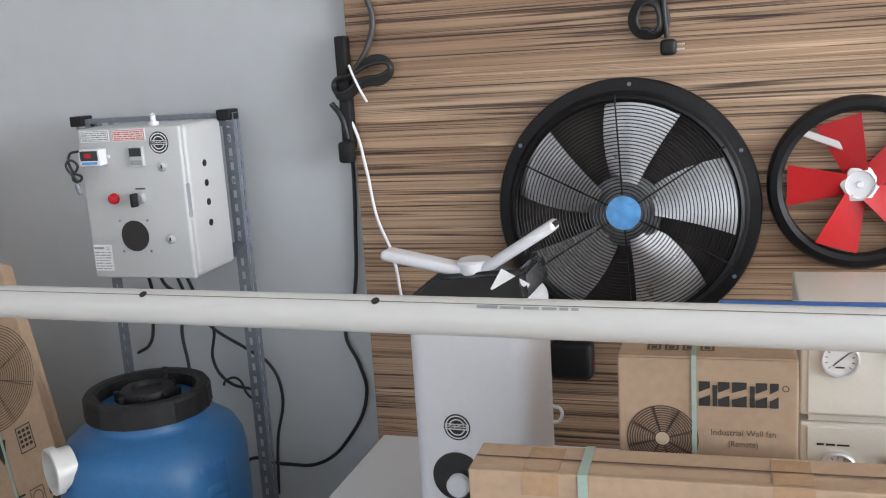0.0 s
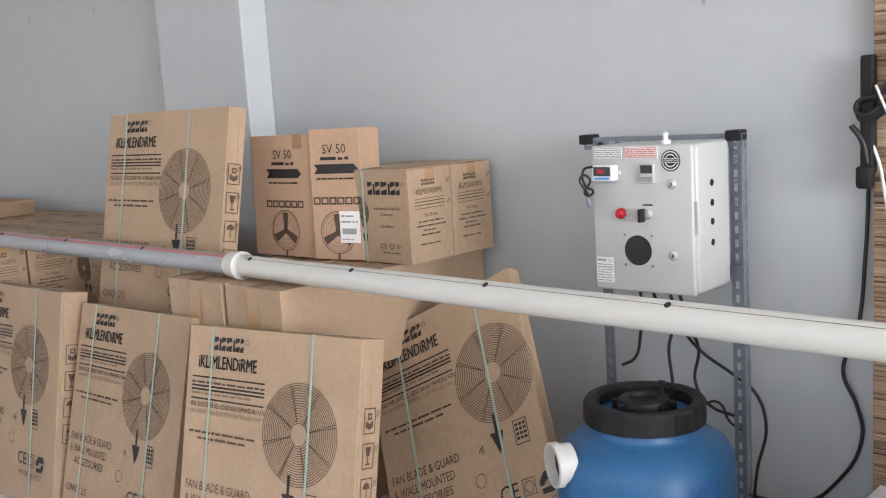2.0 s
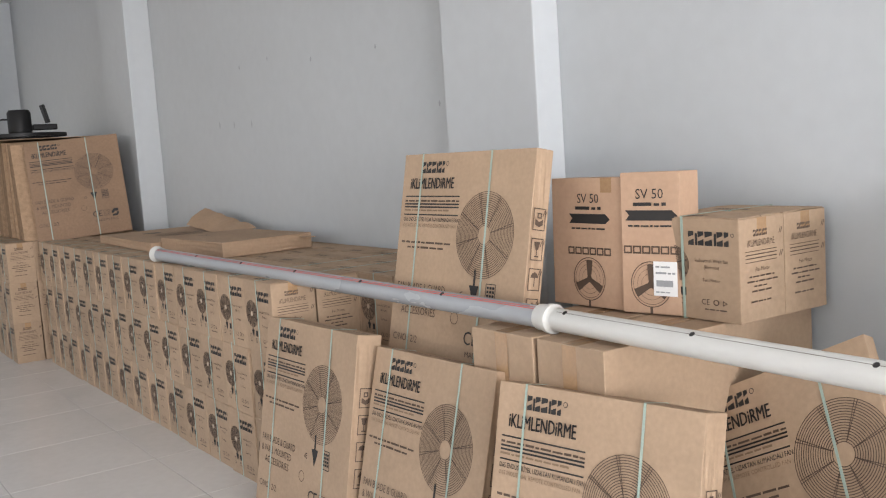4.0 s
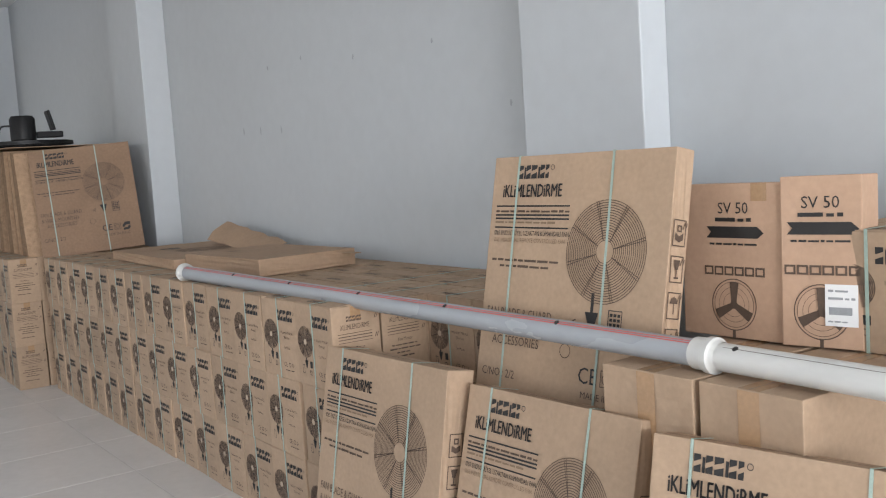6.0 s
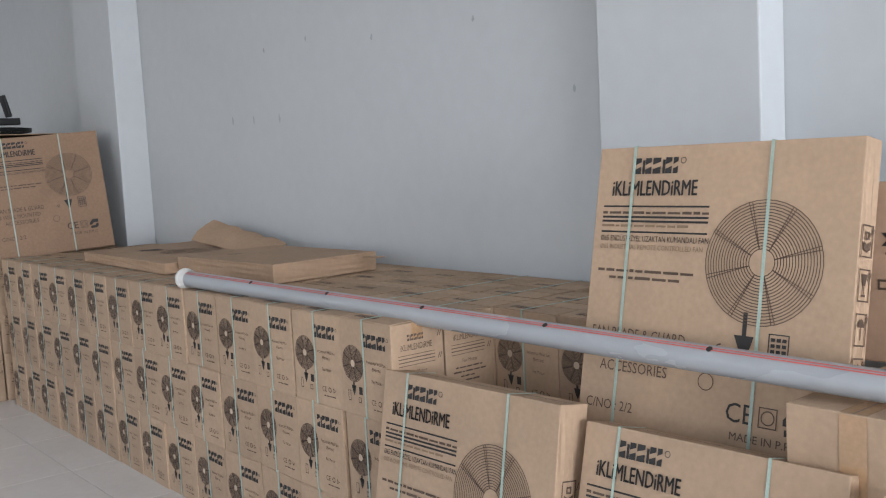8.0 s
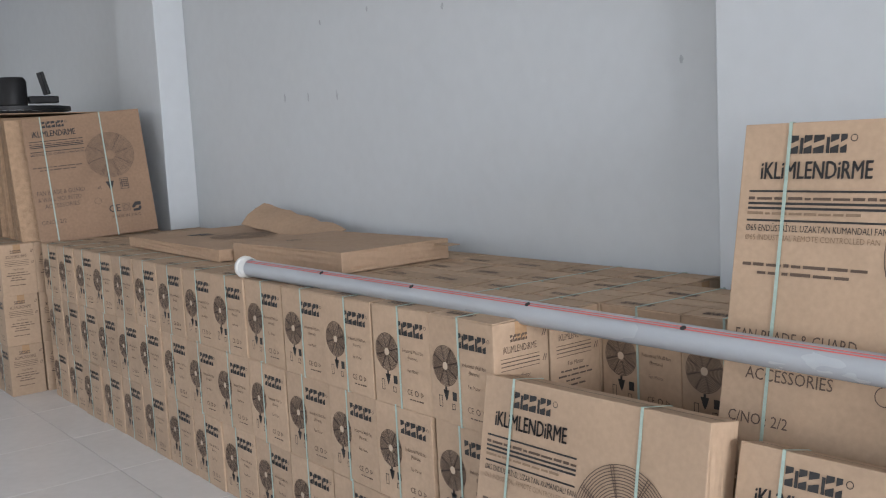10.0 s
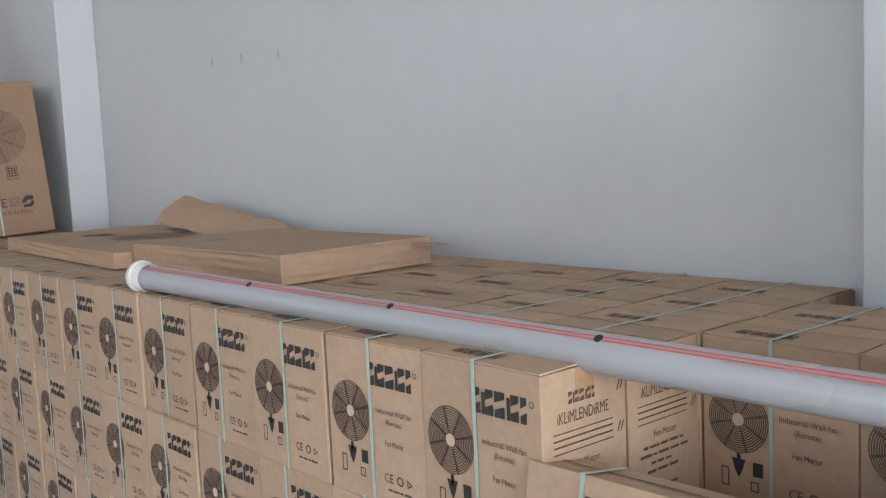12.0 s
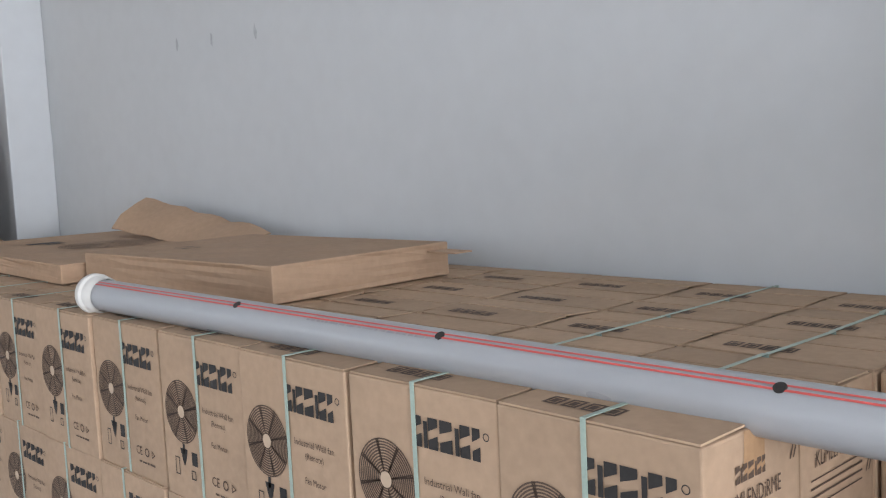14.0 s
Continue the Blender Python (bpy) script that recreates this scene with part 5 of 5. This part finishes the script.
def flat_carton(name, w, d, h, m, seed, label, prints=False):
    c = thing(name, m, label, "carton")
    part("body", carton_body(w, d, h, seed, 6, 0.006), KRAFT_DARK, c)
    if prints:
        s = guard_print(Sheet(), 0.05, d * 0.55, 0.17, 14, 0.003)
        part("fan_drawing", s.mesh("fan_drawing", over(h), INK_SOFT), INK_SOFT, c)
        part("title", Sheet().rect(-0.3, d * 0.3, 0.06, 0.12).rect(-0.22, d * 0.36, 0.03, 0.07).mesh("title", over(h), INK), INK, c)
    else:
        part("mark", Sheet().outline(-0.25, d * 0.3, 0.03, 0.05, 0.006).outline(-0.21, d * 0.3, 0.03, 0.05, 0.006).mesh("mark", over(h), INK), INK, c)
    return c


def curled_flap(c, pts, depth, mt):
    """A bent cardboard flap: a profile of (along y, up z) swept along x with an uneven edge."""
    b = bmesh.new()
    rnd2 = random.Random(3)
    n = 14
    rows = []
    for k in range(n + 1):
        x = -depth / 2 + depth * k / n
        rows.append([b.verts.new((x, y + rnd2.uniform(-0.004, 0.004), z * (1.12 - 0.03 * k + 0.04 * math.sin(k * 1.7)) + rnd2.uniform(-0.003, 0.003) * (j > 0))) for j, (y, z) in enumerate(pts)])
    for p, q in zip(rows, rows[1:]):
        for j in range(len(pts) - 1):
            b.faces.new((p[j], q[j], q[j + 1], p[j + 1]))
    bmesh.ops.recalc_face_normals(b, faces=b.faces)
    bmesh.ops.solidify(b, geom=b.faces[:], thickness=0.004)
    return part("flap", b, mt, c, "bent open cardboard flap", True)


near_flat = flat_carton("flat_carton", 0.86, 0.56, 0.085, pose(-6.04, 2.34, FLAT_Z, 0, 0, 3), 61, "flat brown carton with bent flaps lying on the stack")
part("torn_edge", box(0.42, 0.49, 0.066, 0.52, 0.55, 0.07, 0.001), KRAFT_DARK, near_flat, m=pose(0, 0, 0, 0, 0, -3))
back_flat = flat_carton("flat_carton", 1.25, 0.70, 0.055, pose(-7.12, 2.28, FLAT_Z, 0, 0, -2), 62, "flat brown carton with printed guard on the stack", True)
curled_flap(back_flat, [(0.5, 0.055), (0.54, 0.10), (0.60, 0.135), (0.65, 0.15)], 0.86, KRAFT_DARK).matrix_local = pose(0.13, 0.06, 0.0, 0, 3, 2)
stub = thing("pipe_offcut", pose(-7.6, 3.05, FLAT_Z), "short grey plastic pipe standing near the wall", "pipe")
part("tube", lathe([(0.022, 0.0), (0.03, 0.0), (0.03, 0.16), (0.022, 0.16), (0.022, 0.0)], 20), PVC, stub, smooth=True)

# upright bundle of flattened cartons with one printed face
bundle_z = 0.964
rndb = random.Random(8)
printed = guard_carton("guard_carton", 24, "kraft fan guard carton at the front of the upright bundle", (-0.27, 0.12), 0.03, "upright carton bundle", board=KRAFT_SHADED)
printed.matrix_world = Matrix.Translation((-8.60, 2.43, bundle_z)) @ pose(0, 0, 0, 0, -13, 0) @ pose(0, 0, 0, 0, 0, 74) @ Matrix.Scale(0.92, 4)
sheet_src = None
for k in range(46):
    x = -8.74 - k * 0.052
    w, h = rndb.uniform(0.80, 0.88), rndb.uniform(0.76, 0.84)
    m = Matrix.Translation((x, 2.44 + rndb.uniform(-0.035, 0.02), bundle_z)) @ pose(0, 0, 0, 0, -13 * max(0.0, 1 - k / 12) + rndb.uniform(-1.5, 1.5), 0) @ pose(0, 0, 0, 0, 0, 80 + rndb.uniform(-3, 3))
    if sheet_src is None:
        sheet_src = thing("folded_carton", m, "folded flat kraft carton standing in a tight bundle", "carton", "upright carton bundle")
        part("sheet", carton_body(0.82, 0.026, 0.8, 71, 4, 0.004), KRAFT_EDGE, sheet_src)
        part("fold_gap", Sheet().rect(-0.008, 0.03, 0.003, 0.74).mesh("fold_gap", lambda u, v: (-0.4108, 0.018 + u, v), INK_SOFT), INK_SOFT, sheet_src)
    else:
        copy_thing(sheet_src, m)
sheet_top = thing("loose_sheet", pose(-10.1, 2.42, bundle_z + 0.825, 0, 0.8, 0), "loose brown cardboard sheet lying on the bundle", "cardboard")
part("sheet", box(-1.05, -0.42, 0, 0.95, 0.42, 0.006, 0.001), KRAFT_DARK, sheet_top)


def lying_fan():
    f = thing("desk_fan", pose(-9.45, 2.2, 1.80), "black fan lying face down on the carton bundle", "fan")
    for k in range(9):
        r = 0.06 + k * 0.038
        part("guard_wire", lathe([(r - 0.003, 0.012 + 0.03 * (1 - k / 8)), (r, 0.015 + 0.03 * (1 - k / 8)), (r + 0.003, 0.012 + 0.03 * (1 - k / 8)), (r - 0.003, 0.012 + 0.03 * (1 - k / 8))], 40), BLACK_METAL, f)
    for k in range(16):
        part("guard_rod", lathe([(0.0022, 0.05), (0.0022, 0.36)], 6, m=pose(0, 0, 0.028, 0, 0, 22.5 * k) @ pose(0, 0, 0, 0, 92, 0)), BLACK_METAL, f)
    part("rim", lathe([(0.355, 0.0), (0.366, 0.0), (0.366, 0.028), (0.355, 0.028), (0.355, 0.0)], 48), BLACK_METAL, f, smooth=True)
    part("motor", lathe([(0.08, 0.03), (0.095, 0.05), (0.095, 0.21), (0.08, 0.235), (0, 0.24)], 32), BLACK, f, smooth=True)
    part("bracket", box(-0.03, 0.1, 0.06, 0.03, 0.30, 0.11, 0.008), BLACK, f)
    part("bracket_plate", box(-0.05, 0.24, 0.06, 0.05, 0.265, 0.22, 0.006), BLACK, f, m=pose(0, 0, 0, 14, 0, 0))
    tube([(0.0, -0.09, 0.16), (0.0, -0.16, 0.15), (0.0, -0.19, 0.08), (0.0, -0.26, 0.06), (0.02, -0.30, 0.03)], 0.008, "lead", RUBBER, f)


lying_fan()

# ---- floor tiles ----
TP = 0.70
tile_mesh = to_mesh("tile", box(-TP / 2 + 0.0022, -TP / 2 + 0.0022, -0.004, TP / 2 - 0.0022, TP / 2 - 0.0022, 0.0, 0.0012, 1), TILE)
rest = bmesh.new()
for i in range(-22, 11):
    for j in range(-8, 4):
        x, y = -6.15 + TP * (i + 0.5) + 5.6, 1.84 + TP * (j - 0.5)
        if x - TP / 2 < -15.6 or x + TP / 2 > 8.0 or y - TP / 2 < -4.0:
            continue
        if y < 3.0 and -14.0 < x < 1.0 and y > -2.2:
            t = new("tile", tile_mesh)
            t.parent = floor
            t.location = (x, y, 0)
        else:
            box(x - TP / 2 + 0.0022, y - TP / 2 + 0.0022, -0.004, x + TP / 2 - 0.0022, min(y + TP / 2, 3.11) - 0.0022, 0.0, bm=rest)
tagged(part("tile_field", rest, TILE, floor), kind="stuff")
